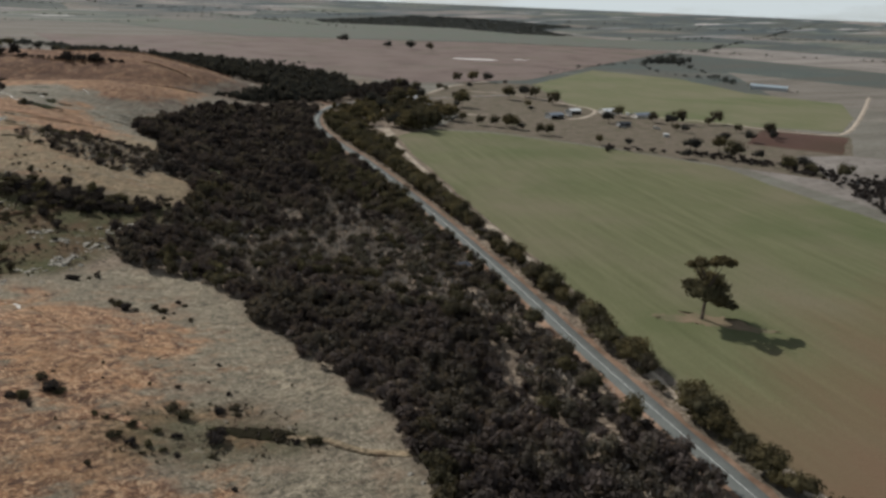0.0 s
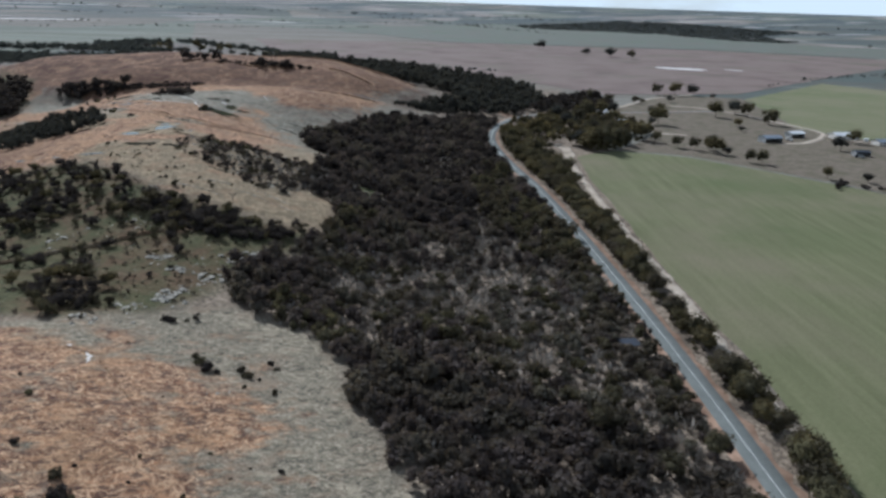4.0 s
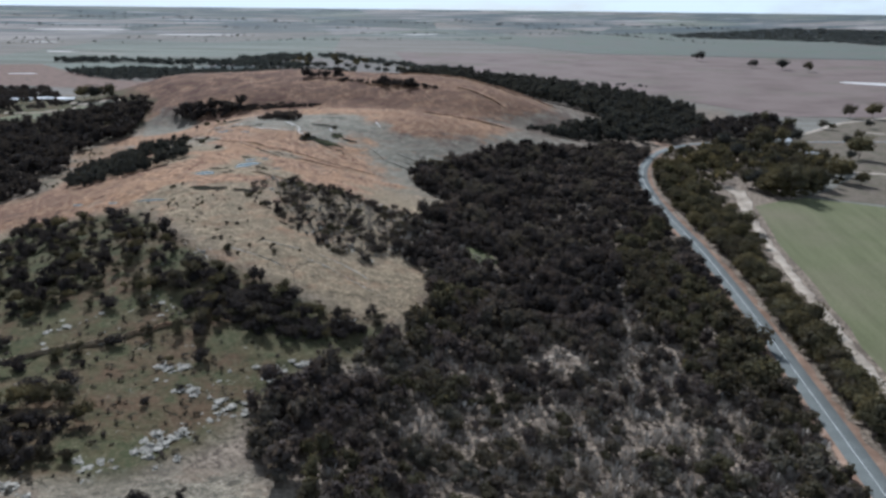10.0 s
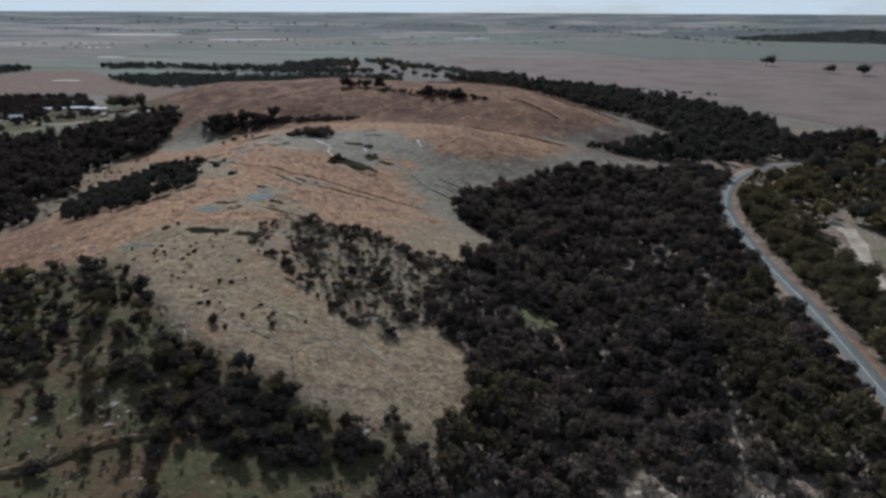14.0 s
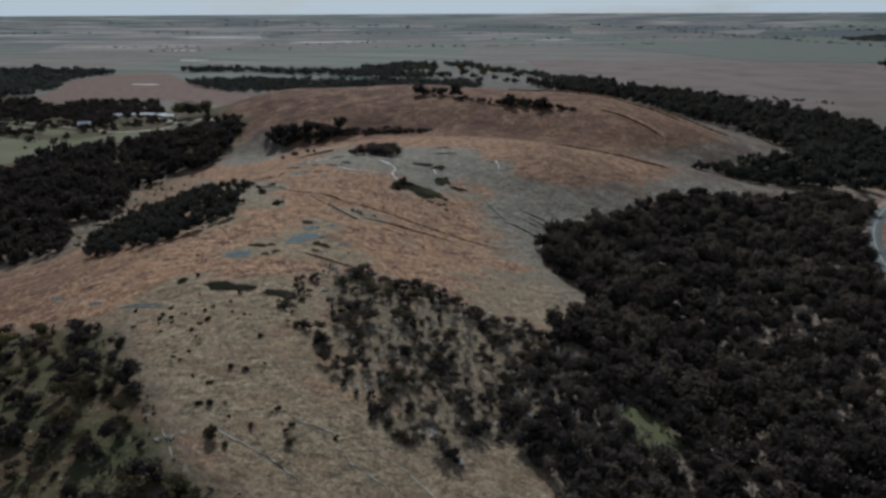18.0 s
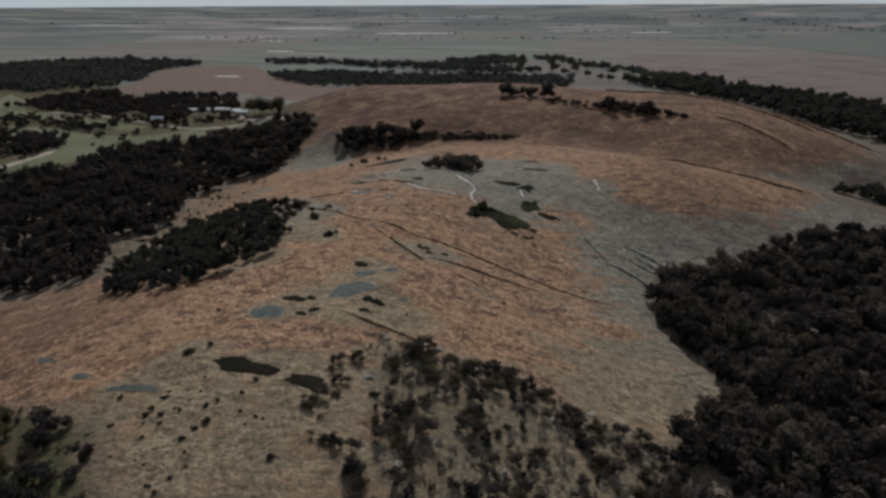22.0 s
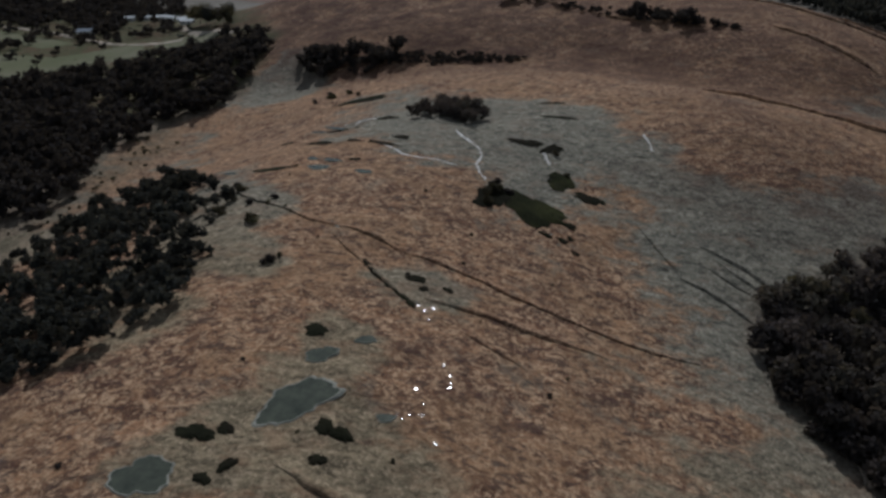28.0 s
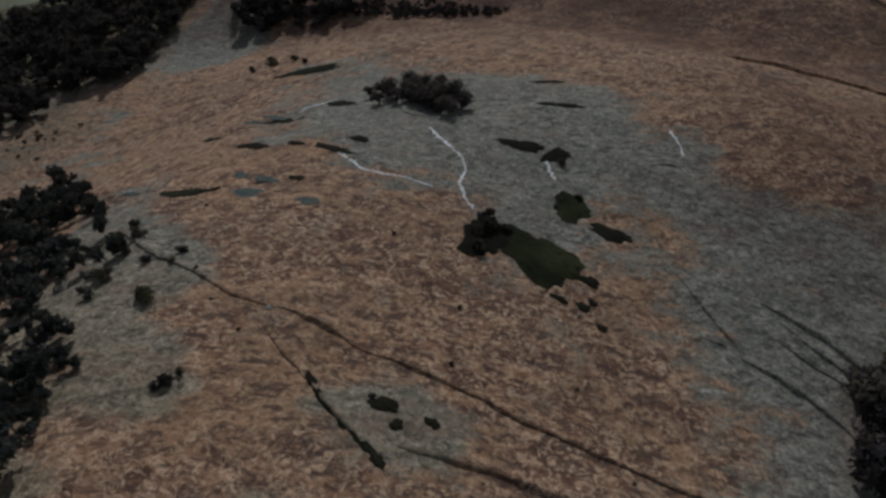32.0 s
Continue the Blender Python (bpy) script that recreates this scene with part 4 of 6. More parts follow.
def thicket(name, kinds, x, y, size, mat, label, category, seed):
    """Many plants that nobody could count, joined: kinds are arrays of corners and triangles."""
    rng = np.random.default_rng(seed)
    z = height(x, y)
    which = rng.integers(0, len(kinds), len(x))
    vs, fs, at = [], [], 0
    for k, (v, f) in enumerate(kinds):
        sel = np.nonzero(which == k)[0]
        if not len(sel):
            continue
        a = rng.uniform(0, 6.283, len(sel))
        s = size[sel] * rng.uniform(0.85, 1.15, len(sel))
        c, sn = np.cos(a)[:, None], np.sin(a)[:, None]
        w = np.stack([(v[None, :, 0] * c - v[None, :, 1] * sn) * s[:, None] + x[sel][:, None],
                      (v[None, :, 0] * sn + v[None, :, 1] * c) * s[:, None] + y[sel][:, None],
                      v[None, :, 2] * (s * rng.uniform(0.8, 1.25, len(sel)))[:, None] + z[sel][:, None] - 0.1], -1).reshape(-1, 3)
        ff = (f[None] + (np.arange(len(sel)) * len(v))[:, None, None]).reshape(-1, 3) + at
        at += len(w)
        vs.append(w)
        fs.append(ff)
    ob = new(name, mesh_from(name, np.concatenate(vs), np.concatenate(fs), [mat], True))
    return tagged(ob, label, category, kind="stuff")


def strew(poly, spacing, seed, jitter=0.45, density=None):
    """Plan spots over an outline, about so far apart."""
    p = np.array(poly)
    xs = np.arange(p[:, 0].min(), p[:, 0].max(), spacing)
    ys = np.arange(p[:, 1].min(), p[:, 1].max(), spacing)
    x, y = np.meshgrid(xs, ys)
    rng = np.random.default_rng(seed)
    x, y = x.ravel() + rng.uniform(-jitter, jitter, x.size) * spacing, y.ravel() + rng.uniform(-jitter, jitter, y.size) * spacing
    keep = inside(x, y, poly)
    if density is not None:
        keep &= rng.uniform(0, 1, x.size) < density(x, y)
    return x[keep], y[keep], rng


# ---- scrub and woods ----
SHRUBS = [crown_arrays(100 + i, 4, 84, 0.30, 1.0, 1.6, 1.0, low=0.2, fat=0.12) for i in range(9)]
TWIGS = [twig_arrays(140 + i, 13) for i in range(6)]
SMALL = [crown_arrays(150 + i, 3, 33, 0.40, 1.0, 1.2, 0.8, low=0.25) for i in range(4)]
TINY = [crown_arrays(170 + i, 2, 14, 0.5, 1.0, 1.2, 0.8, low=0.25) for i in range(4)]
FAR_TREES = [crown_arrays(220 + i, 4, 44, 0.40, 1.0, 2.1, 0.95, low=0.28, fat=0.10) for i in range(7)]
FLAT_WOOD = [(v * (1, 1, 0.2), f) for v, f in TINY]
TREES = [crown_arrays(200 + i, 4, 60, 0.36, 1.0, 1.9, 0.95, low=0.28, fat=0.10) for i in range(7)]


def openness(x, y):
    most = np.maximum(soft_inside(x, y, OPEN_SCRUB, 14, 8, 61), 0.75 * soft_inside(x, y, OPEN_SCRUB_2, 10, 6, 62))
    for poly in OPEN_PATCHES:
        most = np.maximum(most, 0.48 * soft_inside(x, y, poly, 8, 6, 64))
    return most


def scrub_density(x, y):
    open_here = openness(x, y)
    d = 0.98 - 0.34 * open_here
    d = d * np.where((fbm(x, y, 9, 2, 71) < 0.36 + 0.12 * open_here) & ((y > 118) | (x > 40)), 0.3, 1.0)
    return d * (1 - soft_inside(x, y, CLEARING, 2, 1, 57))


x, y, rng = strew(SCRUB, 3.25, 11, density=scrub_density)
keep = np.hypot(x - 50, y - 140) > 5.0
for line in FOOT_TRACKS:
    keep &= edge_distance(x, y, line, False) > 1.7
x, y = x[keep], y[keep]
opened = openness(x, y)
big = 1.3 + 1.4 * fbm(x, y, 40, 2, 81) + 1.9 * rng.uniform(0, 1, len(x)) ** 2.2 - 0.55 * opened
green = fbm(x, y, 45, 2, 91) + rng.uniform(-0.08, 0.08, len(x)) > 0.74 + 0.1 * (y > 255)
green |= (soft_inside(x, y, GREEN_SCRUB, 10, 8, 63) > 0.5) & (rng.uniform(0, 1, len(x)) < 0.8)
near = (opened > 0.5) & (y > 105)
pale = (opened > 0.5) & ~near & (rng.uniform(0, 1, len(x)) < 0.5)
thicket("scrub", SHRUBS, x[pale], y[pale], big[pale], M_GREY_LEAF, "grey twiggy scrub on pale ground beside the road", "scrub", 8)
near_or_pale = near | pale
# to the north, half the shrubs get darker leaves: backlit and cloud shade as colour
dark = ~green & ~near_or_pale & (y + 25 * fbm(x, y, 30, 2, 94) > 255) & (rng.uniform(0, 1, len(x)) < 0.5)
rest = ~green & ~near_or_pale & ~dark
thicket("scrub", SHRUBS, x[dark], y[dark], big[dark], M_WOOD_LEAF, "dense scrub below the rock, leaves coloured darker in place of shade", "scrub", 4)
thicket("scrub", SHRUBS, x[rest], y[rest], big[rest], M_SCRUB, "dense dark brown-green scrub below the rock", "scrub", 5)
thicket("scrub", SHRUBS, x[green & ~near_or_pale], y[green & ~near_or_pale], big[green & ~near_or_pale], M_GREEN, "dense olive-green mallee scrub below the rock", "scrub", 6)

# the open stretch of scrub that the flight passes over: shrubs one by one
protos = [plant("shrub", 300 + i, 2.4, 1.6, 150, 0.42, m, lab, "shrub", lobes=4, base=0.12, thick=0.08, forks=3, group="shrubs of the open scrub", low=0.25)
          for i, (m, lab) in enumerate(((M_SCRUB, "dark brown-green shrub on pale sandy ground"), (M_GREY_LEAF, "grey twiggy shrub on pale sandy ground"),
                                        (M_GREEN, "olive-green shrub on pale sandy ground"), (M_GREY_LEAF, "grey twiggy shrub on pale sandy ground"),
                                        (M_GREEN, "olive-green shrub on pale sandy ground")))]
spots = [(a, b, c / 1.6) for a, b, c in zip(x[near], y[near], big[near])]
set_out(protos, spots[:300], 31)
if len(spots) > 300:
    far = np.array(spots[300:])
    thicket("scrub", SHRUBS, far[:, 0], far[:, 1], far[:, 2] * 1.6, M_SCRUB, "open dark shrubs on pale sandy ground", "scrub", 9)
drop(protos)
# bare grey twigs and low heath between them
x, y, rng = strew(SCRUB, 2.0, 17, density=lambda x, y: 0.22 + 0.75 * openness(x, y))
bushy = rng.uniform(0, 1, len(x)) < 0.3
thicket("heath", TINY, x[bushy], y[bushy], 0.6 * rng.uniform(0.5, 1.8, int(bushy.sum())), M_HEATH, "low grey-brown heath between the shrubs", "heath", 10)
thicket("dead_brush", TWIGS, x[~bushy], y[~bushy], rng.uniform(0.6, 1.7, int((~bushy).sum())), M_DEAD, "bare grey brush standing between the shrubs", "brush", 11)

WOODS = (([(-1252, 709), (-1253, 821), (-1182, 951), (-995, 965), (-960, 850), (-886, 774), (-822, 684), (-849, 619), (-932, 568)], 9.5, 6.0, SMALL, "dark woodland west of the park"),
         ([(-756, 545), (-792, 593), (-771, 644), (-695, 619), (-621, 569), (-628, 549), (-717, 538)], 7, 4.8, SMALL, "dark woodland beside the park"),
         ([(-645, 444), (-619, 456), (-576, 462), (-541, 470), (-530, 455), (-516, 430), (-514, 404), (-545, 392), (-640, 400)], 7, 4.4, SMALL, "dark trees beside the open park strip"),
         (SADDLE_SCRUB, 2.4, 1.6, SMALL, "low dark scrub along the foot of the far dome"),
         ([(-667, 1147), (-589, 1126), (-560, 1230), (-600, 1290), (-657, 1304)], 9, 6.0, SMALL, "dark copse beyond the far dome"),
         (WEST_WOOD, 4.9, 3.6, FAR_TREES, "dark woodland on the low side of the rock"),
         (WEST_WOOD_2, 3.3, 2.1, TREES, "dark woodland patch at the foot of the rock"),
         (EAST_WOOD, 6.5, 4.4, FAR_TREES, "dark woodland strip between the rock and brown paddocks"),
         (TONGUE, 4.5, 3.0, TREES, "dark woodland tongue on the rock's grey edge"),
         (SADDLE_WOOD, 4.2, 3.8, TREES, "dark thicket in the saddle behind the dome"),
         (CREST_WOOD, 3.3, 3.2, TREES, "dark trees on the crest of the far dome"),
         (CREST_WOOD_2, 3.3, 2.8, TREES, "dark trees on the crest of the far dome"),
         (CREST_SCRUB, 3.2, 1.9, SMALL, "low dark scrub along the crest of the far dome"),
         (LOW_WOOD, 4.6, 3.0, FAR_TREES, "dark woodland on the low side of the rock"),
         ([(-764, 868), (-640, 812), (-520, 850), (-440, 920), (-365, 950), (-403, 1028), (-523, 1010), (-591, 955), (-688, 956), (-754, 920)], 8, 5.2, SMALL, "dark woodland behind the far dome"),
         ([(-919, 1010), (-797, 1040), (-647, 1035), (-503, 1050), (-470, 1110), (-647, 1105), (-900, 1080)], 10, 6.0, SMALL, "dark woodland band beyond the rock"),
         ([(-262, 1020), (-358, 1132), (-560, 1285), (-600, 1330), (-540, 1325), (-400, 1205), (-235, 1095)], 9, 5.5, SMALL, "dark woodland strip between pale paddocks"),
         ([(-702, 624), (-693, 670), (-628, 689), (-579, 652), (-558, 627), (-578, 594), (-535, 552), (-582, 558), (-621, 569)], 7, 4.8, SMALL, "dark woodland beside the park"),
         ([(44, 588), (58, 640), (75, 680), (110, 690), (128, 655), (116, 605), (95, 596), (60, 592)], 6, 4.0, TREES, "dark trees by the road junction"),
         ([(190, 346), (246, 338), (272, 312), (297, 282), (300, 250), (276, 188), (300, 120), (330, 130), (345, 250), (320, 290), (280, 330), (200, 362)], 5, 2.3, SMALL, "low grey-green scrub along the field's far edge"),
         ([(620, 1120), (690, 1180), (760, 1180), (700, 1110)], 10, 7.0, SMALL, "dark copse beyond the green paddock"),
         ([(95, 2668), (267, 2942), (572, 3360), (838, 3335), (1071, 2900), (1179, 2802), (887, 2441), (867, 2077), (705, 2127), (582, 2362), (402, 2456), (149, 2501)], 21, 18.0, FLAT_WOOD, "far dark forest on the plain"))
for n, (poly, gap, size, kinds, lab) in enumerate(WOODS):
    dens = (lambda x, y: np.where(fbm(x, y, 40, 2, 7) > 0.36, 0.97, 0.45 + 0.4 * (gap > 20))) if gap > 8 else (lambda x, y: np.where(fbm(x, y, 14, 2, 3) > 0.33, 0.98, 0.4))
    if poly is WEST_WOOD_2:
        dens = lambda x, y: np.where(fbm(x, y, 11, 3, 3) > 0.46, 0.95, 0.28)
    x, y, rng = strew(poly, gap, 400 + n, density=dens)
    s = size * rng.uniform(0.7, 1.25, len(x))
    thicket("woodland", kinds, x, y, s, M_HAZE_LEAF if gap >= 8 else (M_EAST_LEAF if poly is WEST_WOOD_2 else (M_EAST_LEAF if poly in (EAST_WOOD, TONGUE) else M_WOOD_LEAF)), lab, "woodland", 40 + n)


def tree_row(line, gap, size, seed, label, side=6.0):
    pts = np.array(spline(line, gap * 0.7))
    rng = np.random.default_rng(seed)
    pts = pts[rng.uniform(0, 1, len(pts)) < np.where(fbm(pts[:, 0], pts[:, 1], 120, 3, seed) > 0.5, 0.95, 0.12)] + 0
    pts = pts + rng.uniform(-side, side, pts.shape)
    thicket("tree_row", TINY, pts[:, 0], pts[:, 1], size * (0.4 + 0.9 * rng.uniform(0, 1, len(pts)) ** 2), M_HAZE_LEAF, label, "trees", seed)


tree_row([(-1448, 1436), (-1059, 1730), (-908, 1884), (-526, 2098), (-364, 2234)], 9, 3.6, 61, "distant row of trees between paddocks", 14)
tree_row([(590, 787), (640, 950), (737, 1239), (1000, 1530), (1341, 1918), (2100, 2700), (3001, 3590)], 11, 5, 62, "distant trees lining a straight road", 10)
tree_row([(272, 786), (330, 850), (389, 929), (455, 999), (560, 1080), (642, 1151)], 11, 3.4, 63, "trees along a paddock fence", 3)
tree_row([(620, 1130), (560, 950), (590, 820), (620, 700)], 16, 4.0, 64, "trees along a paddock fence", 4)
tree_row([(-1900, 1500), (-1500, 1600), (-900, 2300), (-300, 2600), (400, 2900)], 12, 3.8, 65, "distant row of trees between paddocks", 12)
tree_row([(-2600, 2000), (-1500, 2500), (-400, 3000)], 13, 4, 66, "distant row of trees between paddocks", 14)
tree_row([(900, 1500), (1300, 1300), (1900, 1000)], 12, 4.5, 67, "distant row of trees between paddocks", 10)
tree_row([(1000, 2000), (1700, 2200), (2600, 2100)], 13, 5, 68, "distant row of trees between paddocks", 12)
tree_row([(60, 925), (10, 960), (-20, 975), (-80, 1000)], 9, 3.2, 69, "scrubby line across the brown paddock", 3)
tree_row([(-700, 470), (-600, 480), (-520, 470), (-470, 500)], 7, 3.0, 70, "trees dotted over the pale green park", 22)
tree_row([(-720, 560), (-620, 575), (-540, 590), (-470, 560)], 7, 3.0, 71, "trees dotted over the pale green park", 18)
tree_row([(-640, 400), (-540, 400), (-470, 380)], 7, 3.2, 72, "trees dotted over the pale green park", 22)


for n, (x0, y0, x1, y1) in enumerate(((-3200, 2700, 300, 3500), (-600, 3300, 2400, 3000), (-2900, 1700, -1700, 2600), (200, 2200, -900, 3600), (900, 2600, 3000, 2900), (-1500, 3000, -2900, 3300))):
    tree_row([(x0, y0), ((x0 + x1) / 2, (y0 + y1) / 2 + 40), (x1, y1)], 17, 6, 90 + n, "distant row of trees between paddocks", 16)


x, y, rng = strew([(-790, 480), (-640, 400), (-520, 360), (-490, 430), (-480, 560), (-560, 640), (-760, 640)], 8.5, 18, density=lambda x, y: np.where(fbm(x, y, 45, 3, 12) > 0.46, 0.8, 0.1) * np.where(inside(x, y, PARK[0]) | inside(x, y, PARK[1]) | inside(x, y, PARK[2]), 0.3, 1.0))
thicket("woodland", SMALL, x, y, rng.uniform(2.4, 5.0, len(x)), M_WOOD_LEAF, "dark trees scattered over the pale green park", "woodland", 97)
x, y, rng = strew(WEST_GAP, 4.4, 19, density=lambda x, y: np.where(fbm(x, y, 11, 2, 8) > 0.5, 0.7, 0.12))
thicket("scrub", SMALL, x, y, rng.uniform(0.4, 1.3, len(x)), M_GREEN, "low scattered scrub on the strip between wood and rock", "scrub", 96)


# trees one by one
def tall_tree(name, seed, tall, wide, mat, label, group="", leaves=330, lobes=10):
    return plant(name, seed, tall, wide, leaves, 0.55, mat, label, "tree", lobes=lobes, base=0.16, thick=0.26, forks=5, group=group, flat=0.75, low=0.28)


# roadside eucalypts between the road and the field
protos = [tall_tree("roadside_tree", 500 + i, 6.8, 4.1, M_OLIVE if i % 2 else M_GREEN, "olive-green spreading eucalypt on the red road verge", "trees along the road") for i in range(5)]
rng = random.Random(77)
spots = []
for i in range(0, len(ROAD) - 1):
    px, py = ROAD[i]
    if not -60 < py < 566:
        continue
    qx, qy = ROAD[i + 1]
    d = Vector((qx - px, qy - py)).normalized()
    n = Vector((d.y, -d.x))
    wide = 10.5 if py < 200 else (10.5 + (py - 200) * 0.07 if py < 330 else 28)
    for row in range(2 if py < 200 else (5 if py < 400 else 2)):
        if rng.random() < (0.46 if py < 200 else 0.56) * (0.4 + 1.2 * float(vnoise(np.array([py / 16.0]), np.array([3.5]), 5)[0])):
            off = rng.uniform(6.9, wide)
            spots.append((px + n.x * off, py + n.y * off, rng.uniform(0.5, 1.15)))
set_out(protos, spots[:300], 78)
wx, wy, wrng = strew(ROADSIDE_WOOD, 4.9, 83, density=lambda x, y: np.where(fbm(x, y, 16, 2, 18) > 0.42, 0.85, 0.3))
half = wrng.uniform(0, 1, len(wx)) < 0.5
for pick, m, lab in ((half, M_GREEN, "dark green roadside woodland between road and field"), (~half, M_OLIVE, "olive roadside woodland between road and field")):
    thicket("woodland", TREES, wx[pick], wy[pick], wrng.uniform(1.8, 4.3, int(pick.sum())), m, lab, "woodland", 84)
# the larger ones that stand out
set_out(protos, [(76.5, 87, 1.35), (77, 81, 1.0), (79, 66, 1.1), (80, 60, 0.9), (81, 38, 1.1), (82, 32, 1.0), (70.5, 126, 1.1), (59, 92, 0.95), (60, 71, 0.95), (61, 53, 1.0), (64, 39, 0.9), (44, 41, 0.9), (36, 97, 0.95), (47, 84, 0.8), (58, 62, 0.8)], 79)
drop(protos)
protos = [plant("low_shrub", 540 + i, 2.2, 1.7, 110, 0.42, M_GREEN if i else M_OLIVE, "low green shrub under the roadside trees", "shrub", lobes=4, base=0.1, thick=0.07, forks=3, group="shrubs along the road", low=0.22) for i in range(3)]
spots = []
for i in range(0, len(ROAD) - 1):
    px, py = ROAD[i]
    if -60 < py < 560:
        qx, qy = ROAD[i + 1]
        d = Vector((qx - px, qy - py)).normalized()
        for k in range(2):
            if rng.random() < 0.55:
                off = rng.uniform(5.9, 11.5)
                spots.append((px + d.y * off, py - d.x * off, rng.uniform(0.6, 1.25)))
set_out(protos, spots[:300], 80)
drop(protos)

# paddock and farmyard trees
protos = [tall_tree("farm_tree", 560 + i, 12.0, 6.8, m, "round-headed eucalypt on bare farm ground", "trees about the farm", 560, 10) for i, m in enumerate((M_EAST_LEAF, M_GREEN, M_OLIVE))]
set_out(protos, [(147, 552, 1.35), (191, 754, 1.1), (210, 758, 1.2), (232, 764, 1.35), (210, 607, 1.2), (234, 628, 1.25), (241, 614, 1.1), (244, 572, 1.15), (118, 477, 1.25), (110, 680, 1.1),] + [
    (97, 677, 0.9), (123, 655, 0.9), (152, 680, 0.7), (76, 432, 1.3), (84, 427, 1.4), (92, 440, 1.2), (68, 445, 1.1), (101, 455, 0.9), (149, 446, 0.75), (158, 439, 0.75), (139, 452, 0.7), (166, 432, 0.6),] + [
    (174, 411, 0.65), (181, 409, 0.7), (127, 469, 0.7), (264, 349, 1.1), (278, 322, 1.1), (245, 325, 0.7), (295, 287, 0.8), (311, 292, 0.8), (316, 262, 0.9), (304, 276, 0.7), (226, 368, 0.6), (205, 372, 0.6),] + [
    (-478, 577, 1.2), (-466, 572, 1.0), (-456, 569, 1.3), (-440, 562, 1.0), (-448, 574, 0.9), (354, 462, 1.0), (318, 462, 1.0), (308, 455, 1.1), (298, 470, 0.8), (105, 588, 1.0), (114, 560, 0.9), (90, 570, 1.1), (80, 545, 1.0), (70, 520, 1.0), (85, 500, 1.0), (66, 560, 1.1), (95, 610, 1.0)], 81)
wx, wy, wrng = strew([(75, 600), (130, 640), (200, 760), (275, 740), (262, 556), (330, 478), (400, 440), (330, 345), (305, 270), (258, 312), (212, 364), (140, 428), (112, 455), (138, 500), (138, 540)], 15, 85,
                       density=lambda x, y: np.where(fbm(x, y, 50, 2, 15) > 0.5, 0.42, 0.1))
set_out(protos, [(a, b, s) for a, b, s in zip(wx, wy, wrng.uniform(0.45, 1.0, len(wx)))][::2][:50], 86)
x, y, rng = strew([(-640, 1260), (-482, 1218), (-373, 1110), (-323, 1095), (-303, 984), (-396, 1040), (-507, 1080), (-600, 1150)], 24, 28, density=lambda x, y: 0.4 + 0 * x)
set_out(protos, [(a, b, s) for a, b, s in zip(x, y, rng.uniform(0.5, 1.1, len(x)))], 87)
set_out(protos, [(108, 1475, 1.9), (185, 1340, 1.5), (229, 1320, 1.9), (262, 1290, 1.4)], 82)
drop(protos)

# the lone tree in the field
lone = new("lone_tree")
bm = trunk_bm(9, 20, 7.5, 0.55, 6)
limb(bm, (0.4, 0, 11), (-4.6, -1.0, 19.5), 0.28, 0.08)
limb(bm, (0.4, 0, 12), (4.2, 1.2, 19.8), 0.28, 0.08)
part("trunk", bm, M_BARK, lone)
for n, (cx, cy, cz, rad, tall) in enumerate(((-0.6, 0.2, 8.2, 5.0, 6.0), (3.8, 0.4, 7.0, 4.2, 5.2), (-4.3, -0.4, 10.0, 3.1, 4.0), (-3.9, -0.8, 17.0, 2.3, 3.2), (3.0, 0.9, 16.6, 2.2, 3.2),
                                             (5.6, 1.2, 17.0, 2.0, 2.2), (6.0, 0.2, 4.8, 2.6, 2.8), (0.6, 0.6, 12.4, 3.6, 4.0))):
    v, f = crown_arrays(900 + n, 9, 520, 0.6, rad * 1.42, tall * 1.15, 0.7)
    ob = new("crown", mesh_from("crown", v + (cx, cy, cz - (2.2 if cz < 15 else 1.2)), f, [M_OLIVE if cz > 11 else M_GREEN]))
    ob.parent = lone
lone.matrix_basis = Matrix.Translation((114.8, 90.2, 0.0)) @ Matrix.Diagonal((1.22, 1.22, 1.08, 1))
tagged(lone, "tall lone eucalypt with open crown in the green field", "tree")

# the slim tree beside the road and the small shelter by it
slim = plant("slim_tree", 77, 6.2, 1.7, 260, 0.34, M_WOOD_LEAF, "slim dark tree on the road's red verge", "tree", lobes=6, base=0.16, thick=0.12, flat=1.15)
slim.location = (54.0, 142.0, z_at(54, 142))


# ---- on the rock ----
def outline_blob(cx, cy, a, b, turn, seed, n=28, rough=0.18):
    """A closed irregular plan outline."""
    rng = random.Random(seed)
    ph = [rng.uniform(0, 6.28) for _ in range(4)]
    out = []
    for i in range(n):
        t = 6.2832 * i / n
        r = 1 + rough * (math.sin(2 * t + ph[0]) * 0.7 + math.sin(3 * t + ph[1]) * 0.6 + math.sin(5 * t + ph[2]) * 0.45 + math.sin(8 * t + ph[3]) * 0.3 + math.sin(13 * t + ph[0] * 2) * 0.22 + math.sin(19 * t + ph[1] * 3) * 0.16)
        u, w = math.cos(t) * a * r, math.sin(t) * b * r
        out.append((cx + u * math.cos(turn) - w * math.sin(turn), cy + u * math.sin(turn) + w * math.cos(turn)))
    return out


